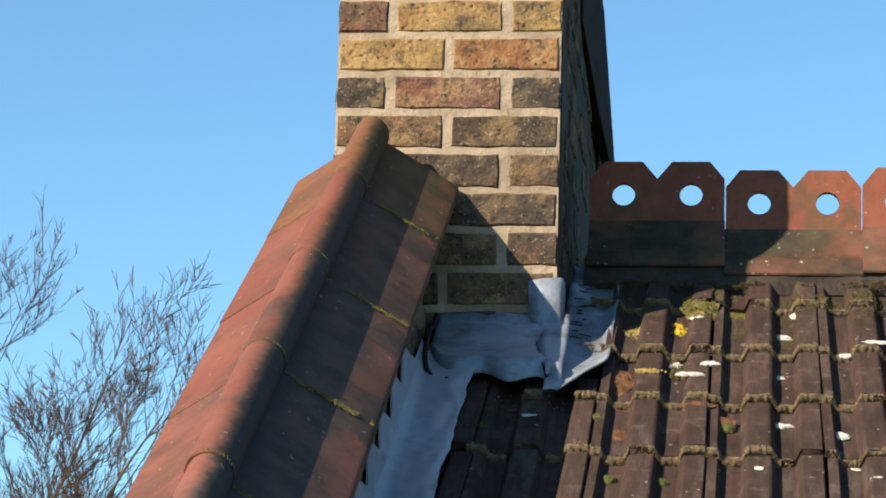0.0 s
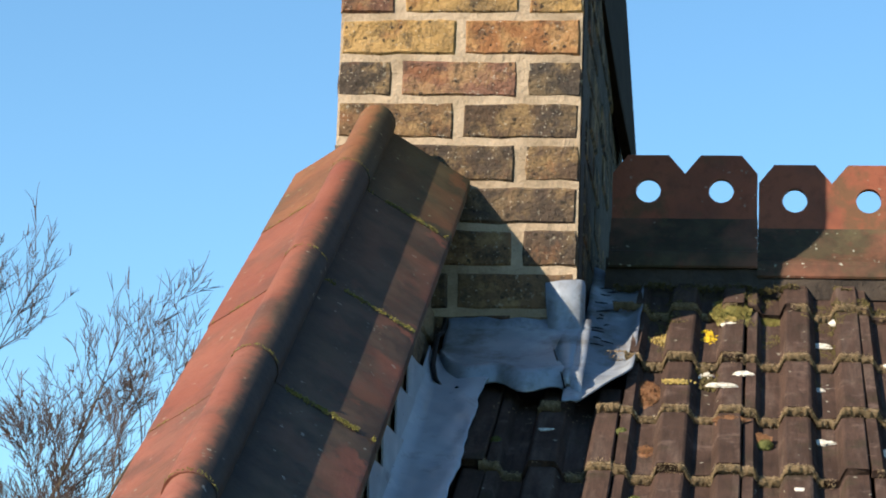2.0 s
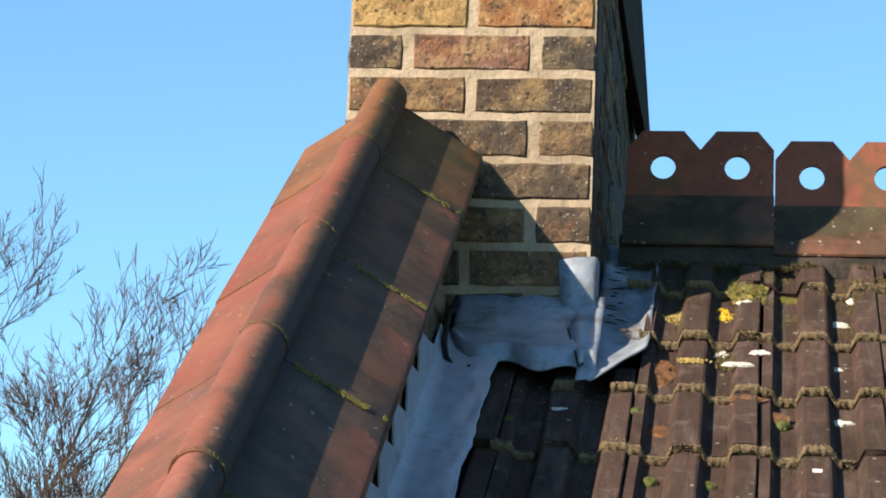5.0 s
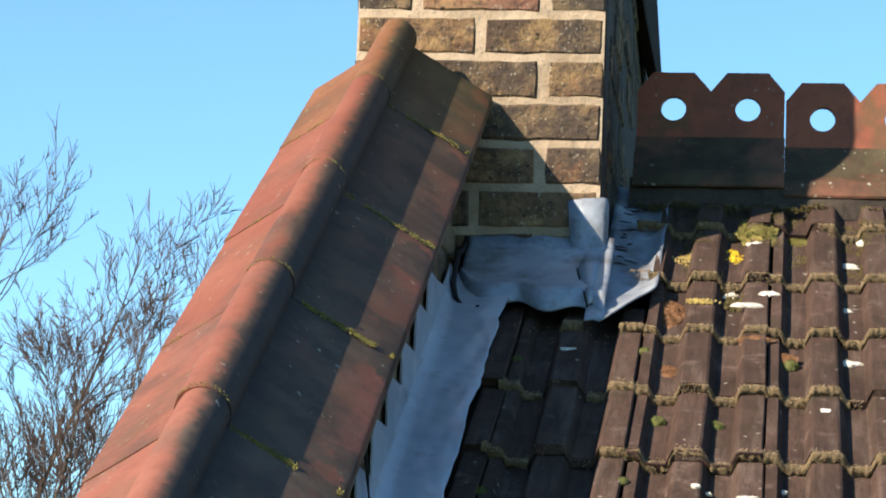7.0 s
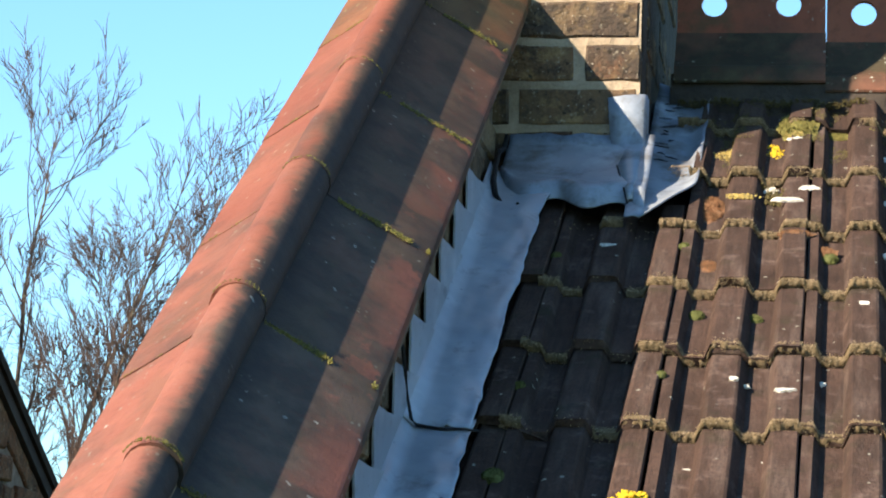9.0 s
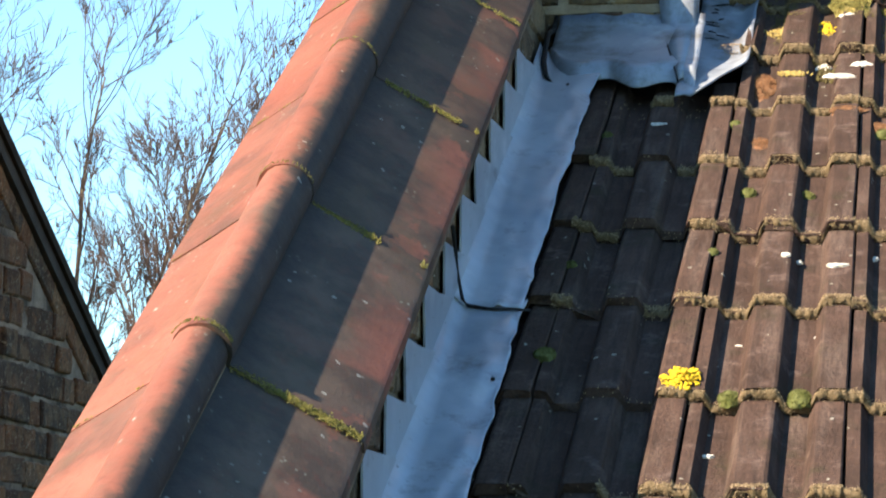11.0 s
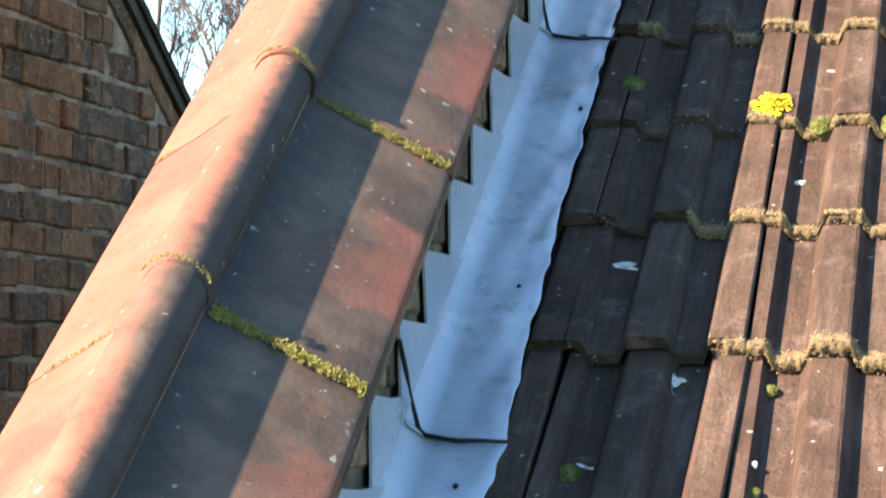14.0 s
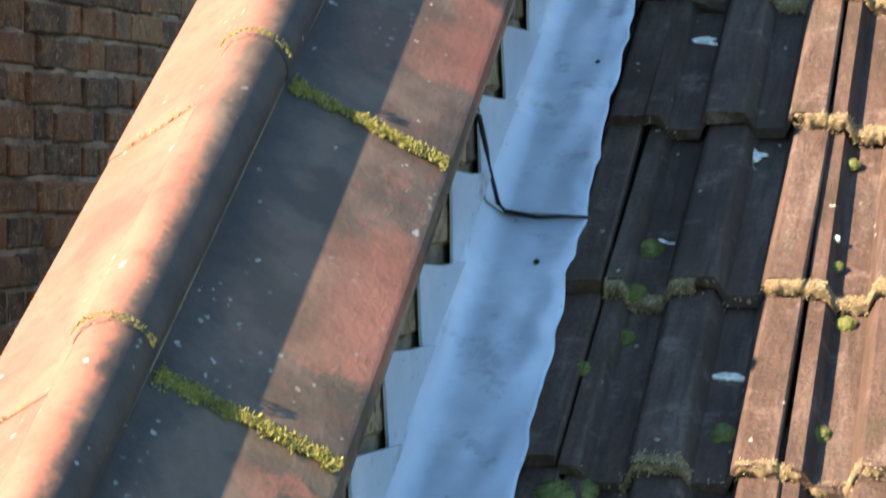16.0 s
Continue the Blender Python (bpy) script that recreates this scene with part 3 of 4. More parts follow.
for i in range(150):
    x = 0.478 + 3.05 * i / 149
    rough_edge = noise.noise(Vector((x * 17, 2, 1)))
    pts.append([Vector((x, RIDGE_Y - 0.058 + 0.004 * rough_edge, 0.016)), Vector((x, RIDGE_Y - 0.070 + 0.005 * rough_edge, -0.006)), Vector((x, RIDGE_Y - 0.080 + 0.007 * noise.noise(Vector((x * 23, 7, 0))), -0.030)), Vector((x, RIDGE_Y - 0.092 + 0.006 * rough_edge, -0.066))])
sheet(bm, pts, Vector((0, -0.02, 0.012)))
part("mortar_bed", bm, DARK_MORTAR, roof, "dark crumbling mortar bedding under the ridge tiles")

# ---------- lead flashings ----------
def lead_along(d0, d1, lift, edge_seed):
    """One length of side flashing: stepped upstand on the wall, bend, and the dressed strip on the tiles."""
    bm = bmesh.new()
    n = max(8, int((d1 - d0) / 0.011))
    pts = []
    for i in range(n + 1):
        d = d0 + (d1 - d0) * i / n
        wob = noise.noise(Vector((d * 7, edge_seed, 0)))
        fine = noise.noise(Vector((d * 23, edge_seed + 3, 0)))
        row = [on_roof(0.2035 + lift * 0.3, d, 0.040), on_roof(0.206 + lift * 0.3, d, 0.022 + lift), on_roof(0.219 + lift * 0.5 + 0.004 * wob, d, 0.008 + lift)]
        outer = 0.299 + 0.024 * math.exp(-d / 0.30) + 0.013 * max(0.0, d - 1.7) + 0.006 * wob + 0.006 * fine
        buckle = 0.5 + 0.5 * math.sin(d * 2 * math.pi / 0.145 + 2.2 * wob)
        for f in (0.15, 0.3, 0.45, 0.6, 0.72, 0.82, 0.90, 0.96, 1.0):
            swell = 0.006 * noise.noise(Vector((d * 9 + f * 2, f * 4, edge_seed))) + 0.020 * buckle * max(0.0, f - 0.68) * (0.4 + fine) + 0.0025 * noise.noise(Vector((d * 26, f * 7, edge_seed + 9)))
            row.append(on_roof(0.219 + (outer - 0.219) * f, d, 0.007 + lift + swell * min(1.0, f * 3) - 0.016 * max(0, f - 0.7)))
        pts.append(row)
    sheet(bm, pts, Vector((0, 0, 0.003)))
    return bm


def steps_on(d0, d1, lift):
    """The steps on the wall: level top edges in the brick joints, slanted cuts between."""
    x = 0.2025 + lift
    foot = lambda y: ROOF_Z + math.tan(PITCH) * y + 0.030 / CP
    y_top, y_end = on_roof(0, d0, 0).y, on_roof(0, d1, 0).y
    for k in range(-20, 20):
        yc = -1.703 + 0.1355 * k
        zc = ROOF_Z + math.tan(PITCH) * yc + 0.050 / CP - 0.004 * math.sin(k * 2.3)
        if not (y_end + 0.02 < yc < y_top - (0.06 if d0 < 0.5 else 0.005)):
            continue
        bm = bmesh.new()
        jut = 0.155 + 0.01 * math.sin(k * 1.7)
        p = [(yc + 0.004, foot(yc)), (yc, zc), (yc - jut * 0.5, zc + 0.002 * math.sin(k)), (yc - jut, zc + 0.003), (yc - 0.1355, foot(yc - 0.1355))]
        lean = (0, 0.013, 0.006, 0.001, 0)
        a = [bm.verts.new((x + o, y, z)) for o, (y, z) in zip(lean, p)]
        b = [bm.verts.new((x + o - 0.003, y, z)) for o, (y, z) in zip(lean, p)]
        bm.faces.new(a)
        bm.faces.new(b[::-1])
        for i in range(5):
            bm.faces.new((a[i], a[(i + 1) % 5], b[(i + 1) % 5], b[i]))
        yield bm


for i, (d0, d1) in enumerate(((0.06, 1.095), (1.06, 2.105), (2.07, 3.3))):
    lift = 0.008 - 0.004 * i
    thing = tagged(new("side_flashing"), "grey lead step flashing dressed over the roof tiles", "flashing", group="lengths of lead flashing")
    org = on_roof(0.22, d0, 0)
    thing.location = org
    inv = Matrix.Translation(-org)
    part("dressed_strip", lead_along(d0, d1, lift, 3.7 * i), LEAD, thing, smooth=True, m=inv)
    for bm in steps_on(d0, d1, lift * 0.4):
        part("step", bm, LEAD, thing, m=inv)
    for x, d in ((0.289, 1.318), (0.278, 1.787), (0.272, 2.196), (0.267, 0.209)):
        if d0 <= d < d1 - 0.04:
            bm = bmesh.new()
            bmesh.ops.create_icosphere(bm, subdivisions=1, radius=0.0035, matrix=Matrix.Translation(on_roof(x, d, 0.0075 + lift)))
            part("nail_head", bm, NEAR_BLACK, thing, "small dark nail head", m=inv)
    if i < 2:
        # black bead in place of the shade under the lap's edge
        bm = bmesh.new()
        line = [(0.2150, 0.140, 0.030), (0.2140, 0.090, 0.010), (0.2130, 0.045, -0.006), (0.2160, 0.018, -0.006), (0.224, 0.011, 0.0), (0.26, 0.009, 0.008), (0.285, 0.009, 0.006), (0.309, 0.004, 0.0)]
        tube(bm, [on_roof(x + 0.002, d1 + 0.002 + dd, nn + lift - 0.003) for x, nn, dd in line], [0.0030, 0.0028, 0.0024, 0.0026, 0.0028, 0.0024, 0.0022, 0.0018], 6)
        part("lap_seam", bm, NEAR_BLACK, thing, "black bead standing for the shade in the lead lap's gap", smooth=True, m=inv)

# apron under the stack's front and the sheet beside it
apron = tagged(new("apron_flashing"), "grey lead apron dressed round the foot of the chimney", "flashing")
org = on_roof(0.34, 0.0, 0)
apron.location = org
inv = Matrix.Translation(-org)
bm, pts = bmesh.new(), []
for i in range(31):
    f = i / 30
    x = 0.222 + 0.252 * f
    w1, w2 = noise.noise(Vector((x * 22, 1, 0))), noise.noise(Vector((x * 30, 5, 2)))
    end = 0.146 + 0.05 * f + 0.017 * math.cos(15.7 * (f - 0.61)) + 0.006 * w1 - 0.05 * max(0.0, 1 - f * 12)
    dip = 0.010 * math.sin(math.pi * min(1.0, f * 1.2))
    row = [Vector((x, Y0 - 0.003, -0.168 + 0.004 * w2)), Vector((x, Y0 - 0.011 - 0.003 * w1, -0.186))]
    for g, n in ((0.0, 0.029), (0.18, 0.028), (0.38, 0.025), (0.58, 0.023), (0.72, 0.025), (0.80, 0.029), (0.86, 0.027), (0.93, 0.016), (1.0, 0.006)):
        n += 0.006 * noise.noise(Vector((x * 20, g * 4, 7))) * (1 - g) - dip * math.sin(math.pi * min(1.0, g / 0.8)) * 0.6
        row.append(on_roof(x, -0.035 + (end + 0.035) * g, n))
    pts.append(row)
sheet(bm, pts, Vector((0, -0.001, 0.003)))
part("front_apron", bm, LEAD_DIRTY, apron, smooth=True, m=inv)


def gutter_n(d, g):
    """Height of the sheet in the gutter beside the stack: low behind, lapping over the tiles in front, its edge turned up."""
    f = min(1.0, max(0.0, (d + 0.02) / 0.20))
    f = f * f * (3 - 2 * f)
    return -0.020 + 0.030 * f + 0.018 * (1 - g) ** 2 * (1 - f) + (0.014 * (1 - f) + 0.004) * max(0.0, (g - 0.72) / 0.28) ** 1.5


bm, pts = bmesh.new(), []
for i in range(43):
    d = -0.50 + 0.74 * i / 42
    w = noise.noise(Vector((d * 12, 9, 0)))
    out = 0.553 + 0.004 * w - 0.076 * max(0.0, (d - 0.055) / 0.185) ** 1.2
    inner = X1 + 0.006 - 0.012 * min(1.0, max(0.0, (d + 0.06) / 0.26))
    pts.append([on_roof(inner + (out - inner) * g, d, gutter_n(d, g) + 0.006 * noise.noise(Vector((d * 15, g * 5, 4))) * (1 if g < 1 else 0.5)) for g in (0, 0.12, 0.27, 0.42, 0.57, 0.72, 0.82, 0.92, 1.0)])
sheet(bm, pts, Vector((0, -0.001, 0.003)))
part("side_sheet", bm, LEAD_DIRTY, apron, smooth=True, m=inv)
# dents in the sheet: their shade drawn as short black strokes
rng = random.Random(5)
for k in range(15):
    d = -0.40 + 0.023 * k + rng.uniform(-0.006, 0.006)
    x = 0.482 + 0.02 * (k % 2) * rng.random() + rng.uniform(-0.004, 0.004)
    n0 = gutter_n(d, (x - 0.455) / 0.098) + 0.004
    bm = bmesh.new()
    long = rng.uniform(0.004, 0.013)
    tube(bm, [on_roof(x - long, d + rng.uniform(-0.006, 0.006), n0 + 0.0005), on_roof(x, d, n0), on_roof(x + long, d + rng.uniform(-0.008, 0.004), n0 - 0.0025)], [0.0007, 0.0015, 0.0006], 5)
    part("dressing_mark", bm, NEAR_BLACK, apron, "black stroke standing for the shade in a dent of the lead", smooth=True, m=inv)
bm, pts = bmesh.new(), []
spine = [(0.052, -0.098), (0.050, -0.130), (0.046, -0.160), (0.040, -0.186), (0.014, -0.203), (-0.016, -0.219), (-0.058, -0.245), (-0.101, -0.270), (-0.144, -0.293), (-0.168, -0.322)]
for i, (yy, z) in enumerate(spine):
    wide = (0.058, 0.056, 0.053, 0.049, 0.044, 0.036, 0.028, 0.019, 0.011, 0.003)[i]
    back_y = 0.05 if i < 3 else 0.02 if i < 5 else 0.004
    lap = 0.010 if i < 4 else 0.006
    pts.append([Vector((X1 + lap, yy + back_y, z - (0.004 if i > 3 else 0))), Vector((X1 + lap * 0.9, yy + 0.004, z - (0.002 if i > 3 else 0))), Vector((X1 + 0.003, yy - 0.002, z)), Vector((X1 - wide * 0.5, yy - 0.003, z - 0.002)), Vector((X1 - wide, yy + 0.001, z - 0.006))])
sheet(bm, pts, Vector((0, -0.003, 0)))
part("corner_piece", bm, LEAD_DIRTY, apron, smooth=True, m=inv)
# crease beside the corner piece, its shade laid in as a black bead
bm = bmesh.new()
tube(bm, [p[-1] + Vector((-0.001, -0.001, -0.002)) for p in pts[3:]], [0.0018] * (len(pts) - 3), 5)
part("corner_seam", bm, NEAR_BLACK, apron, "black bead standing for the shade in the corner crease", smooth=True, m=inv)
# apron's left edge: a solid black strip paints the gap's shade
bm = bmesh.new()
left = [Vector((0.218, Y0 - 0.012, -0.172)), Vector((0.216, Y0 - 0.03, -0.20)), on_roof(0.216, 0.03, 0.045), on_roof(0.217, 0.09, 0.036), on_roof(0.219, 0.135, 0.027), on_roof(0.227, 0.175, 0.018), on_roof(0.242, 0.203, 0.012), on_roof(0.265, 0.214, 0.010)]
tube(bm, left, [0.004, 0.005, 0.005, 0.005, 0.005, 0.0045, 0.004, 0.003], 5)
part("side_seam", bm, NEAR_BLACK, apron, "black strip standing for the shade where the apron laps the side flashing", smooth=True, m=inv)

# ---------- moss, lichen and droppings ----------
TILE_X0, COVER = 0.541, 0.2
PROFILE = [(0.002, -0.004), (0.018, -0.004), (0.027, -0.021), (0.058, -0.022), (0.067, -0.002), (0.071, 0.0), (0.106, 0.0), (0.110, -0.002), (0.121, -0.021), (0.151, -0.022), (0.160, -0.002), (0.164, 0.0), (0.196, 0.0), (0.198, -0.002)]


def rib(x):
    """Height of the tile's face at x."""
    u = (x - TILE_X0) % COVER
    for (a, za), (b, zb) in zip(PROFILE, PROFILE[1:]):
        if a <= u <= b:
            return za + (zb - za) * (u - a) / (b - a)
    return -0.004


def face(x, d):
    """Height of the laid tile's face at x and d: each tile falls away up the slope under the next."""
    low = min([r for r in ROWS if r >= d - 0.002], default=d)
    return rib(x) - 0.0545 * (low - d) + 0.0008


def tuft(bm, at, size, rng, up=None):
    """A small moss sprig: a few leaning spikes from one foot."""
    for _ in range(3):
        way = Vector((rng.uniform(-1, 1), rng.uniform(-1, 0.6), rng.uniform(0.1, 1))).normalized() if up is None else (up + Vector((rng.uniform(-1, 1), rng.uniform(-1, 1), rng.uniform(-1, 1))) * 0.7).normalized()
        u = way.orthogonal().normalized()
        w = way.cross(u)
        r = size * rng.uniform(0.25, 0.45)
        foot = [bm.verts.new(at + r * (math.cos(a) * u + math.sin(a) * w)) for a in (0.0, 2.1, 4.2)]
        tip = bm.verts.new(at + way * size * rng.uniform(0.7, 1.4))
        for i in range(3):
            bm.faces.new((foot[i], foot[(i + 1) % 3], tip))


def cushion(name, x, d, n, rx, ry, h, mat, seed, label, category="moss", rough=1.0, sprigs=40):
    """A lumpy low mound of moss or lichen with a ragged rim."""
    r = random.Random(seed)
    bm = bmesh.new()
    bmesh.ops.create_icosphere(bm, subdivisions=3, radius=1.0)
    for v in bm.verts:
        p = v.co.copy()
        s = 1 + rough * (0.34 * noise.noise(p * 1.7 + Vector((seed, 0, 0))) + 0.22 * noise.noise(p * 5 + Vector((0, seed, 0))) + 0.16 * noise.noise(p * 11))
        v.co = Vector((p.x * rx * s, p.y * ry * s, p.z * h * s * (1 if p.z > 0 else 0.3)))
    for _ in range(sprigs):
        a, q = r.uniform(0, 6.283), math.sqrt(r.random())
        tuft(bm, Vector((math.cos(a) * rx * q, math.sin(a) * ry * q, h * math.sqrt(max(0, 1 - q * q)) * 0.9)), min(min(rx, ry) * 0.16, 0.0055), r, Vector((0, 0, 1)))
    return tagged(part(name, bm, mat, m=roof_pose(x, d, n)), label, category)


def splash(x, d, rx, ry, seed, mat=None, n=None):
    """A thin dried splash with a ragged outline."""
    bm = bmesh.new()
    k = 30
    z0 = (face(x, d) if n is None else n) + 0.0003
    ring = []
    for i in range(k):
        a = 2 * math.pi * i / k
        s = 1 + 0.55 * noise.noise(Vector((math.cos(a) * 1.2, math.sin(a) * 1.2, seed))) + 0.35 * noise.noise(Vector((math.cos(a) * 4, math.sin(a) * 4, seed)))
        px, py = rx * s * math.cos(a), ry * s * math.sin(a)
        ring.append((px, py))
    top = [bm.verts.new((px * 0.85, py * 0.9, 0.0010)) for px, py in ring]
    low = [bm.verts.new((px, py, -0.002)) for px, py in ring]
    mid = bm.verts.new((0, 0, 0.0014))
    for i in range(k):
        j = (i + 1) % k
        bm.faces.new((mid, top[i], top[j]))
        bm.faces.new((top[i], low[i], low[j], top[j]))
    return tagged(part("bird_dropping", bm, mat or WHITE, m=roof_pose(x, d, z0)), "white dried bird dropping splashed on a roof tile", "dropping", group="droppings on the roof")


def crust(x, d, n, rx, ry, h, lobes, mat, seed, label):
    """A lichen crust of many small puckered lobes, thicker in the middle, open at the rim."""
    r = random.Random(seed)
    bm = bmesh.new()
    for _ in range(lobes):
        a, q = r.uniform(0, 6.283), r.random() ** 0.6
        reach = 1 + 0.45 * noise.noise(Vector((math.cos(a) * 1.5, math.sin(a) * 1.5, seed)))
        size = r.uniform(0.0022, 0.0055) * (1.15 - 0.5 * q)
        m = pose(math.cos(a) * rx * q * reach, math.sin(a) * ry * q * reach, h * (1 - q * q) * r.uniform(0.3, 1.0), r.uniform(-30, 30), r.uniform(-30, 30), r.uniform(0, 360))
        bmesh.ops.create_icosphere(bm, subdivisions=1, radius=size, matrix=m @ Matrix.Diagonal((1.0, r.uniform(0.6, 1.0), r.uniform(0.35, 0.8), 1.0)))
    return tagged(part("yellow_lichen", bm, mat, m=roof_pose(x, d, n)), label, "lichen")


crust(0.530, 1.290, 0.000, 0.027, 0.030, 0.012, 170, YELLOW, 1, "bright yellow lichen crust on the edge of a roof tile")
crust(0.676, -0.170, face(0.676, -0.17), 0.018, 0.052, 0.003, 130, YELLOW, 2, "bright yellow lichen crust in a tile channel")
crust(0.600, -0.155, face(0.6, -0.155), 0.034, 0.040, 0.0015, 110, MUSTARD, 3, "thin yellow lichen film on a mossy tile")
crust(0.626, 0.105, face(0.626, 0.105), 0.027, 0.013, 0.001, 60, MUSTARD, 4, "thin yellow lichen streak on a mossy tile")
crust(0.712, -0.235, face(0.712, -0.235), 0.022, 0.030, 0.002, 60, MUSTARD, 6, "yellow-green lichen below a moss clump")
GREENS = [(0.775, 0.337, 1.0), (0.546, 0.328, 0.7), (0.578, 0.581, 0.9), (0.669, 0.595, 0.7), (0.342, 1.205, 1.1), (0.590, 1.309, 1.1), (0.679, 1.308, 1.2), (0.664, 0.589, 0.7), (0.541, 0.844, 0.6), (0.347, 0.380, 0.6),
          (0.344, 0.896, 0.6), (0.568, 2.440, 0.8), (0.580, 2.239, 0.7), (0.567, 1.937, 0.6), (0.566, 2.160, 0.5), (0.368, 2.270, 0.7), (0.371, 2.208, 0.8), (0.339, 2.357, 0.6), (0.341, 2.552, 1.3), (0.364, 2.528, 1.0), (0.481, 2.439, 0.8), (0.375, 2.123, 1.0)]
for i, (x, d, k) in enumerate(GREENS):
    tagged(cushion("moss_cushion", x, d, face(x, d) - 0.001, 0.0145 * k, 0.018 * k, 0.010 * k, MOSS_GREEN, 10 + i, "small cushion of green moss on a roof tile", rough=0.5, sprigs=170), group="moss cushions on the roof")
for i, (x, d, rx, ry, h) in enumerate([(0.715, -0.285, 0.036, 0.075, 0.024), (0.575, 0.115, 0.026, 0.065, 0.016), (0.585, 0.395, 0.020, 0.045, 0.014), (0.78, -0.29, 0.03, 0.03, 0.014), (0.718, 0.265, 0.026, 0.018, 0.012), (0.765, 0.318, 0.020, 0.026, 0.012)]):
    cushion("moss_clump", x, d, face(x, d) - 0.003, rx, ry, h * 0.45, LITTER if i in (1, 2, 4, 5) else MOSS_OLIVE, 50 + i, "dry brown moss clump in a tile channel" if i in (1, 2, 4, 5) else "olive moss clump growing over a tile", rough=1.5, sprigs=420)
WHITES = [(0.866, -0.133, 1.2), (0.861, 0.080, 1.1), (0.900, -0.240, 0.8), (1.044, -0.048, 1.0), (0.994, -0.030, 0.8), (0.867, 0.314, 1.2), (0.965, 0.384, 0.8), (0.991, 0.509, 0.8), (1.024, 0.619, 0.8), (0.706, 0.119, 0.9),
          (0.675, -0.004, 0.8), (0.677, 0.325, 0.8), (0.739, 0.044, 0.6), (0.712, -0.200, 1.1), (0.829, 0.569, 0.5), (0.576, 1.129, 1.1), (0.691, 1.105, 1.1), (0.424, 0.334, 0.7), (0.386, 0.612, 1.1), (0.660, 0.850, 0.6),
          (0.645, 0.865, 0.5), (0.717, 0.907, 0.7), (0.767, 0.832, 0.5), (0.570, 1.454, 0.5), (0.372, 1.663, 1.0), (0.459, 1.920, 1.2), (0.385, 2.112, 1.0), (0.474, 2.339, 0.7), (0.563, 2.111, 0.3)]
for i, (x, d, k) in enumerate(WHITES):
    k *= 1.4 if d < 0.7 else 1.15
    splash(x, d, (0.012 + 0.008 * (i % 3 == 0)) * k, (0.012 - 0.005 * (i % 2)) * k, i * 3.1)

# moss along the lower edges of the tiles
rng = random.Random(21)
bm, crust_bm = bmesh.new(), bmesh.new()
for d in ROWS[1:-1]:
    strip = []
    for i in range(620):
        x = 0.33 + 0.0015 * i
        lush = noise.noise(Vector((x * 9, d * 5, 0)))
        if lush < -0.30 or (x < 0.5 and lush < 0.12):
            strip.append(None)
            continue
        lump = [0.0040 * noise.noise(Vector((x * 130, d * 9, q))) for q in range(4)]
        back_d = 0.004 + 0.016 * max(0.0, lush + 0.25)
        strip.append([on_roof(x, d - back_d + lump[0], rib(x) - 0.001), on_roof(x, d + 0.002 + lump[1], rib(x) + 0.0012 + lump[0] * 0.6), on_roof(x, d + 0.0075 + lump[2], rib(x) - 0.0045 + lump[3]), on_roof(x, d + 0.005 + lump[3], rib(x) - 0.013 + lump[1] * 1.5)])
    for a, b in zip(strip, strip[1:]):
        if a and b:
            va, vb = [crust_bm.verts.new(p) for p in a], [crust_bm.verts.new(p) for p in b]
            for q in range(3):
                crust_bm.faces.new((va[q], va[q + 1], vb[q + 1], vb[q]))
    x = 0.33
    while x < 1.25:
        x += rng.uniform(0.00014, 0.00036)
        lush = noise.noise(Vector((x * 9, d * 5, 0)))
        if lush < -0.42 or (x < 0.5 and lush < 0.12 and rng.random() < 0.93):
            continue
        if rng.random() < 0.62:
            at = on_roof(x, d + rng.uniform(0.001, 0.007), rib(x) - rng.uniform(-0.001, 0.018))
        else:
            at = on_roof(x, d + 0.003 - rng.random() ** 2 * (0.006 + 0.020 * max(0.0, lush + 0.25)), rib(x))
        tuft(bm, at, rng.uniform(0.0012, 0.0029), rng, Vector((0, -0.8, 0.3)))
tagged(part("tile_edge_moss", bm, MOSS_STRAW), "dry straw-coloured moss fringing the lower edges of the tiles", "moss", kind="stuff")
tagged(part("moss_crust", crust_bm, MOSS_CRUST, smooth=True), "brown crust of old moss on the lips of the tiles", "moss", kind="stuff")
bm = bmesh.new()
for _ in range(2600):
    x = rng.uniform(0.47, 1.4)
    if noise.noise(Vector((x * 12, 3, 0))) > -0.05:
        tuft(bm, Vector((x, RIDGE_Y - 0.092 - rng.uniform(0, 0.020), -0.044 + 0.010 * noise.noise(Vector((x * 20, 0, 0))) - rng.uniform(0, 0.012))), rng.uniform(0.002, 0.005), rng, Vector((0, -0.8, 0.4)))
for _ in range(16000):
    x, d = rng.uniform(0.56, 1.2), rng.uniform(-0.5, 0.12)
    if noise.noise(Vector((x * 14, d * 9, 4))) > 0.02 + 0.8 * (d + 0.35) and (rib(x) < -0.012 or d < -0.2):
        tuft(bm, on_roof(x, d, face(x, d) - 0.001), rng.uniform(0.0028, 0.0060), rng, Vector((0, -0.3, 0.8)))
tagged(part("ridge_moss", bm, MOSS_DARK), "dark olive moss under the ridge and in the tile channels", "moss", kind="stuff")

# moss in the coping joints
bm = bmesh.new()
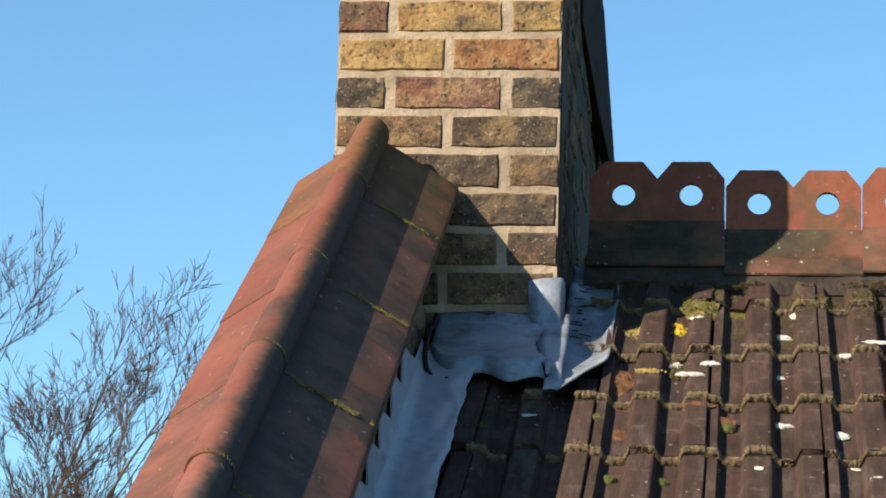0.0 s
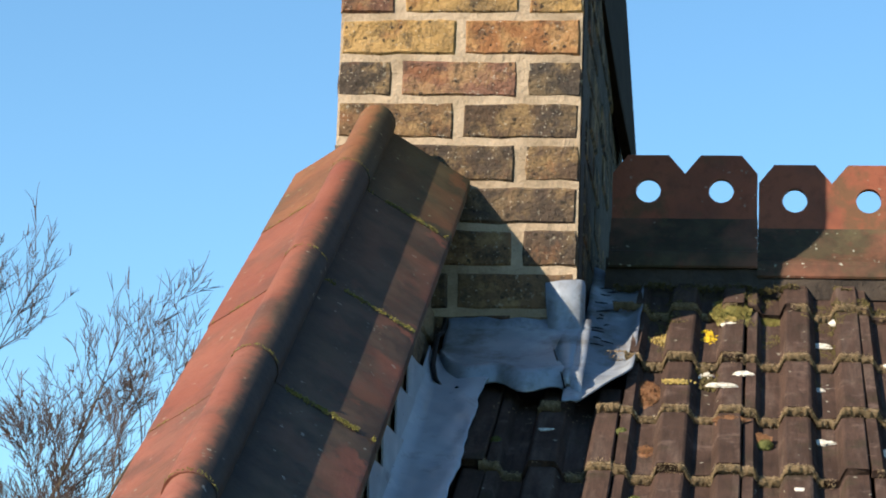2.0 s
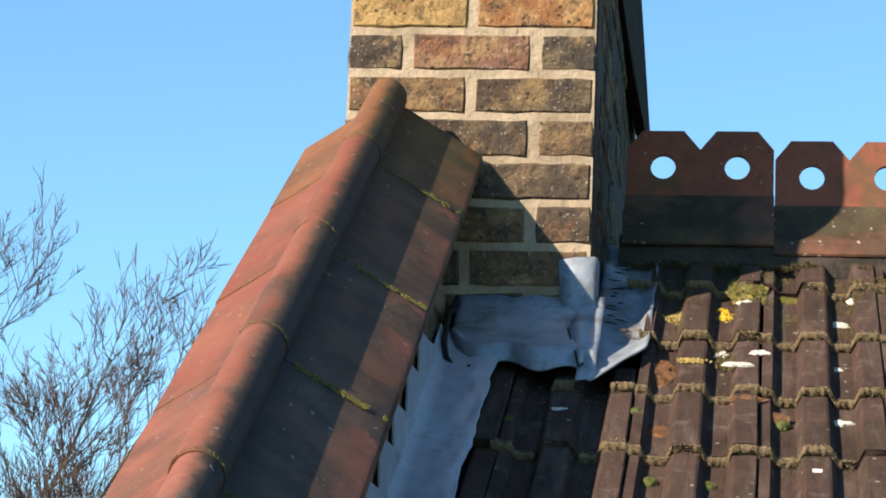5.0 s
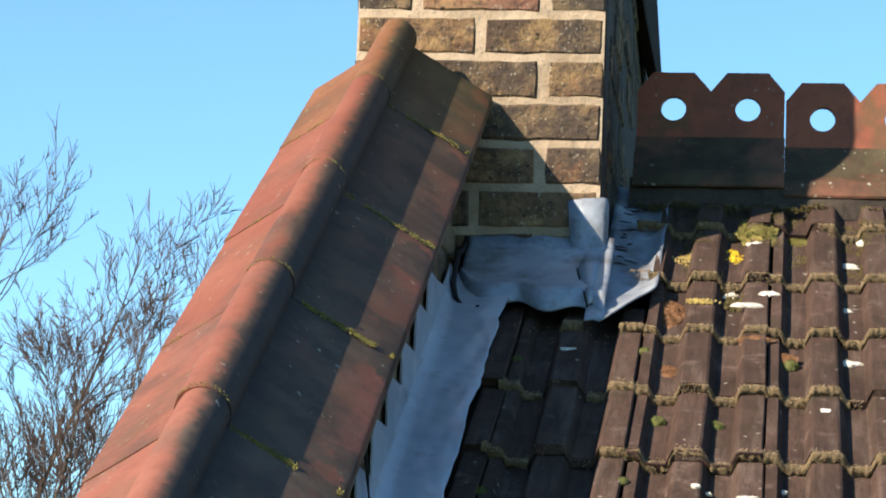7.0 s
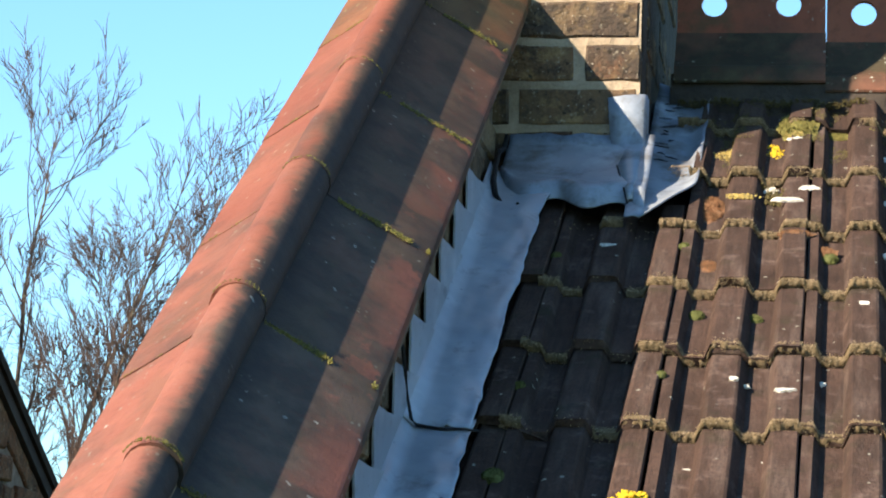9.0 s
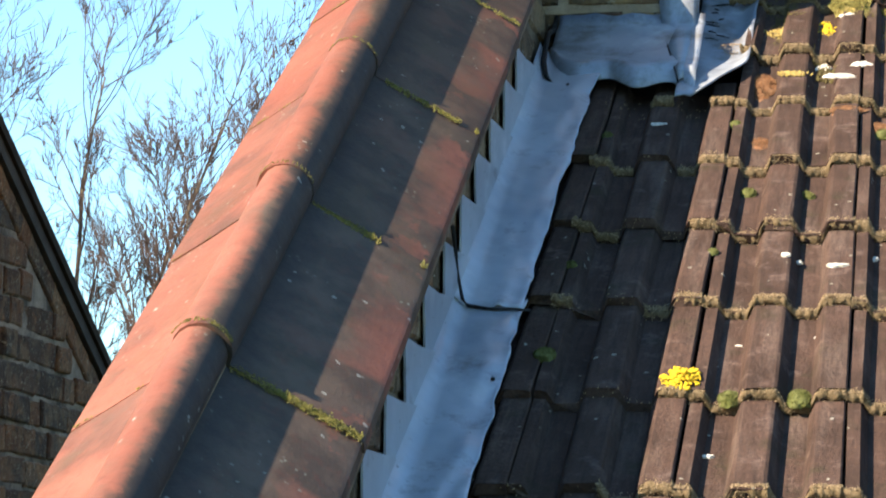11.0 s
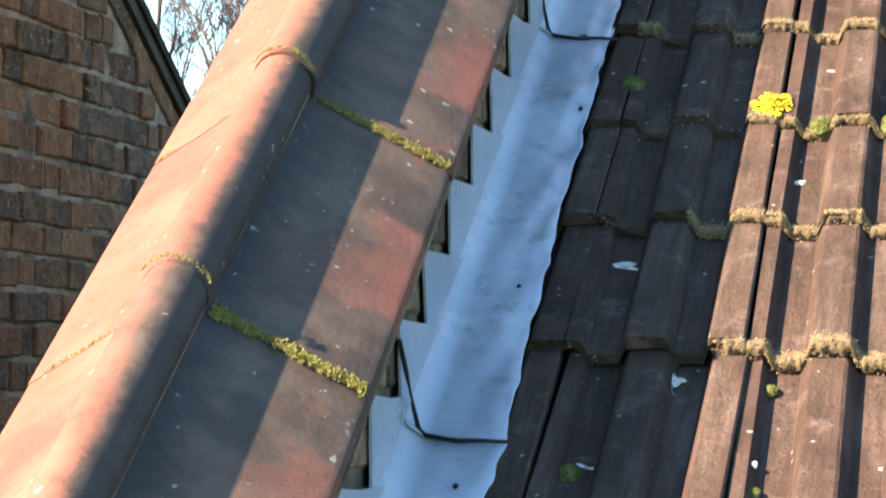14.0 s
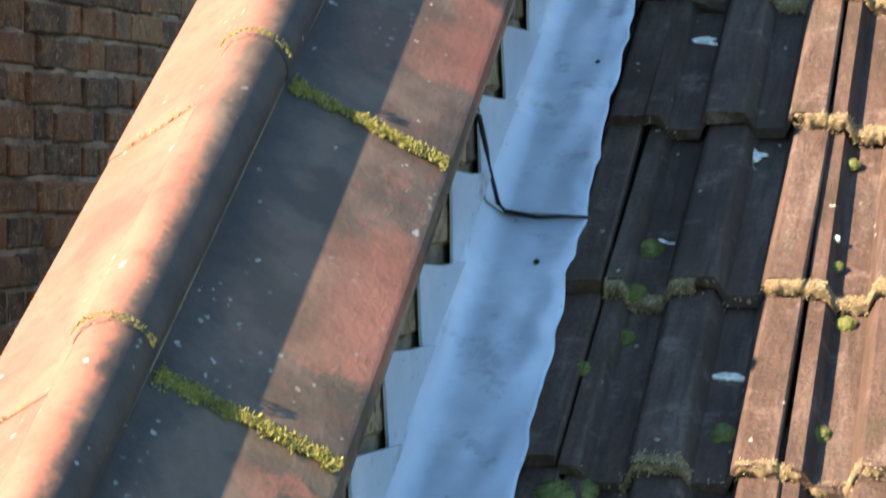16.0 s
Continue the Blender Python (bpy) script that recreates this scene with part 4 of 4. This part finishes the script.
for k, d in enumerate(JOINTS[1:-1]):
    for _ in range((450, 500, 800, 900)[k] if k < 4 else 1700):
        u = rng.uniform(-0.2, 1.0) ** 1 * HALF
        if u < 0.03:
            a = rng.uniform(0.2, 2.6)
            at = on_roof(CX + 0.0345 * math.cos(a), d + rng.uniform(-0.004, 0.005), CN + 0.003 + 0.0345 * math.sin(a))
            if rng.random() < 0.62:
                continue
        else:
            if noise.noise(Vector((u * 30, k * 3.1, 0))) < (-0.3 if k < 4 else -0.8):
                continue
            at = on_roof(CX + u, d + (rng.gauss(0.001, 0.0042) * (1.0 if k < 5 else 1.0 + 0.9 * noise.noise(Vector((u * 45, k, 8))))), CN - u * DROP / HALF + 0.002)
        tuft(bm, at, rng.uniform(0.0014, 0.0030) * (0.7 if u < 0.03 else 1.0 if k < 5 else 1.45), rng, Vector((0, -0.4, 0.7)))
    for _ in range(110):
        u = rng.uniform(0.035, HALF - 0.014)
        if noise.noise(Vector((u * 40, k * 5.3, 2))) > -0.05:
            tuft(bm, on_roof(CX - u, d + rng.uniform(-0.003, 0.003), CN - u * DROP / HALF + 0.0005), rng.uniform(0.0012, 0.0026), rng, Vector((-0.3, -0.2, 0.8)))
tagged(part("coping_joint_moss", bm, MOSS_LIME), "lime-green moss growing in the coping joints", "moss", kind="stuff")

# ---------- bricks ----------
def brick_mesh(name, lx, ly, lz, mat, seed):
    """A worn brick: ragged rounded outline, uneven face, the body behind it."""
    r = random.Random(seed)
    bm = bmesh.new()
    nx = max(3, round(lx / 0.035))
    edge = [(-lx / 2 + lx * i / nx, -lz / 2) for i in range(nx + 1)] + [(lx / 2, -lz / 6), (lx / 2, lz / 6)] + [(lx / 2 - lx * i / nx, lz / 2) for i in range(nx + 1)] + [(-lx / 2, lz / 6), (-lx / 2, -lz / 6)]
    rag = [(x * (1 - r.uniform(0, 0.0035) / lx * 2), z * (1 - r.uniform(0, 0.0040) / lz * 2)) for x, z in edge]
    chip = [r.uniform(0.0, 0.0025) for _ in edge]
    back_ring = [bm.verts.new((x, ly / 2, z)) for x, z in rag]
    front = [bm.verts.new((x, -ly / 2 + 0.0045 + c, z)) for (x, z), c in zip(rag, chip)]
    face = [bm.verts.new((x * (1 - 0.009 / lx), -ly / 2 + c * 0.8, z * (1 - 0.010 / lz))) for (x, z), c in zip(rag, chip)]
    k = len(edge)
    for a, b in ((back_ring, front), (front, face)):
        for i in range(k):
            bm.faces.new((a[i], a[(i + 1) % k], b[(i + 1) % k], b[i]))
    bm.faces.new(face)
    return mesh_of(name, bm, mat)


YEL, DRK, PUR, BRN, ORG, GRY = (0.36, 0.225, 0.088), (0.085, 0.056, 0.038), (0.160, 0.082, 0.056), (0.165, 0.100, 0.055), (0.25, 0.115, 0.050), (0.062, 0.048, 0.038)
# brick colour with soot and the shaded side's darkness in it
SOOT_AND_SHADE = (0.040, 0.029, 0.022)
HALF_BRICK, WHOLE = 0.1035, 0.2175
front_colours = {13: [YEL, BRN, YEL], 12: [BRN, YEL], 11: [YEL, BRN, DRK], 10: [BRN, DRK], 9: [PUR, YEL, BRN], 8: [YEL, BRN], 7: [YEL, BRN, YEL], 6: [BRN, YEL], 5: [PUR, YEL, YEL], 4: [YEL, ORG], 3: [GRY, PUR, GRY], 2: [BRN, DRK], 1: [DRK, DRK, DRK], 0: [YEL, DRK], -1: [BRN, BRN, DRK], -2: [DRK, BRN], -3: [BRN, DRK, BRN]}
stretchers = [brick_mesh("brick", WHOLE - 0.006, 0.1, CH - 0.0075, BRICK, s) for s in range(4)]
headers = [brick_mesh("brick", HALF_BRICK - 0.002, 0.1, CH - 0.0075, BRICK, 10 + s) for s in range(4)]
rng = random.Random(8)


def lay(me, x, y, z, turn, colour, parent, inv):
    ob = part("brick", me, parent=parent, m=inv @ pose(x, y, z, rng.uniform(-0.3, 0.3), rng.uniform(-0.5, 0.5), turn + rng.uniform(-0.4, 0.4)))
    j = rng.uniform(0.85, 1.15)
    ob.color = (colour[0] * j, colour[1] * j, colour[2] * j, 1)
    return ob


palette = [YEL, DRK, PUR, BRN, BRN, ORG, GRY, DRK]
for row, cols in front_colours.items():
    z = row * CH + CH / 2 - 0.002
    if len(cols) == 2:
        spans = [(X0 + WHOLE / 2 + 0.002, stretchers), (X1 - WHOLE / 2 - 0.002, stretchers)]
    else:
        spans = [(X0 + HALF_BRICK / 2, headers), ((X0 + X1) / 2, stretchers), (X1 - HALF_BRICK / 2, headers)]
    for (x, kind), colour in zip(spans, cols):
        lay(rng.choice(kind), x, Y0 + 0.05 + rng.uniform(-0.002, 0.001), z, 0, colour, chimney, cinv)
    # shaded side with shade put into its brick colour, left side and back
    y, first = Y0 + 0.10, row % 2
    while y < Y1 - 0.12:
        w = HALF_BRICK if first else WHOLE
        first = False
        for x, turn, tones in ((X1 - 0.049 + rng.uniform(-0.003, 0.004), 90, [SOOT_AND_SHADE, SOOT_AND_SHADE, GRY, SOOT_AND_SHADE]), (X0 + 0.05, -90, [DRK, PUR, BRN])):
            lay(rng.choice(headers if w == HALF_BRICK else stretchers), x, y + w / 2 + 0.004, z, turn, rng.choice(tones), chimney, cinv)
        y += w + 0.005
    for x, kind in spans:
        lay(rng.choice(kind), x, Y1 - 0.05, z, 180, rng.choice(palette), chimney, cinv)

# parapet bricks seen behind the stepped lead
dull = [(0.20, 0.14, 0.085), (0.26, 0.19, 0.115), (0.16, 0.115, 0.075), (0.24, 0.155, 0.095)]
paras = [brick_mesh("brick", 0.215, 0.06, 0.066, BRICK_OLD, 30 + s) for s in range(3)]
for k in range(-28, 22):
    zc = ROOF_Z + math.tan(PITCH) * (-1.703 + 0.1355 * k) + 0.052 / CP + 0.0395
    yc = -1.703 + 0.1355 * k - 0.09
    if not (-3.0 < yc < -0.05):
        continue
    for s in range(2):
        lay(paras[(k + s) % 3], 0.168, yc + (s - 0.5) * 0.225 + (0.05 if k % 2 else 0.0), zc, 90, dull[(k * 3 + s) % 4], parapet, Matrix())

# neighbour's gable bricks
olds = [brick_mesh("brick", 0.217, 0.06, 0.067, BRICK_OLD, 40 + s) for s in range(4)]
oldh = [brick_mesh("brick", 0.104, 0.06, 0.067, BRICK_OLD, 50 + s) for s in range(4)]
browns = [(0.150, 0.068, 0.033), (0.115, 0.052, 0.027), (0.070, 0.036, 0.023), (0.172, 0.086, 0.042), (0.050, 0.029, 0.021), (0.135, 0.059, 0.030)]
for row in range(31):
    z = -2.05 + 0.0728 * row
    y, head = 0.25 + (0.165 if row % 2 else 0.0), False
    while y < 3.0:
        w = 0.112 if head else 0.216
        if z + 0.036 < verge_z(y + w) - 0.004:
            ob = lay(rng.choice(oldh if head else olds), NX - 0.031 + rng.uniform(-0.009, 0.006), y + w / 2 + rng.uniform(-0.005, 0.005), z + rng.uniform(-0.003, 0.003) + 0.010 * noise.noise(Vector((y * 1.3, row * 0.4, 0))), 90 + rng.uniform(-2, 2), rng.choice(browns), neighbour, ninv)
            ob.rotation_euler.y += radians(rng.uniform(-1.6, 1.6))
        head = not head if rng.random() < 0.8 else head
        y += w
# cut bricks under the verge
cut = [brick_mesh("brick", 0.085, 0.06, 0.060, BRICK_OLD, 60 + s) for s in range(3)]
for i in range(34):
    y = 0.62 + 0.068 * i
    ob = lay(cut[i % 3], NX - 0.033, y, verge_z(y) - 0.047, 90, rng.choice(browns), neighbour, ninv)
    ob.rotation_euler.y += radians(rng.uniform(22, 29))

# ---------- roof tiles ----------
def roof_tile(seed):
    """An interlocking tile with two flat ribs, two channels and a lock strip."""
    bm = bmesh.new()
    r = random.Random(seed)
    t, length, fall = 0.013, 0.385, 0.021
    outline = [(0.0, -0.016)] + PROFILE + [(0.198, -t - 0.002), (0.160, -t - 0.002), (0.151, -0.022 - t), (0.121, -0.022 - t), (0.110, -t - 0.002), (0.067, -t - 0.002), (0.058, -0.022 - t), (0.027, -0.022 - t), (0.014, -0.016)]
    chip = [r.uniform(-0.0035, 0.0025) for _ in outline]
    a = [bm.verts.new((x, c, z)) for (x, z), c in zip(outline, chip)]
    e = [bm.verts.new((x, 0.012, z + 0.0012 - fall * 0.012 / length)) for x, z in outline]
    b = [bm.verts.new((x, length, z - fall)) for x, z in outline]
    n = len(outline)
    for p, q in ((a, e), (e, b)):
        for i in range(n):
            bm.faces.new((p[i], p[(i + 1) % n], q[(i + 1) % n], q[i]))
    bm.faces.new(a[::-1])
    bm.faces.new(b)
    return mesh_of("roof_tile", bm, TILE)


tiles = [roof_tile(s) for s in range(6)]
rng = random.Random(77)
for i, d in enumerate(ROWS[1:]):
    for col in range(-2, 16):
        x = TILE_X0 + COVER * col
        if x < 0.1 or (d < 0.30 and x < 0.42):
            continue
        part("roof_tile", rng.choice(tiles), parent=roof, m=roof_pose(x + rng.uniform(-0.002, 0.002), d + rng.uniform(-0.006, 0.006), rng.uniform(-0.002, 0.003), rng.uniform(-0.5, 0.5), rng.uniform(-0.25, 0.25)))
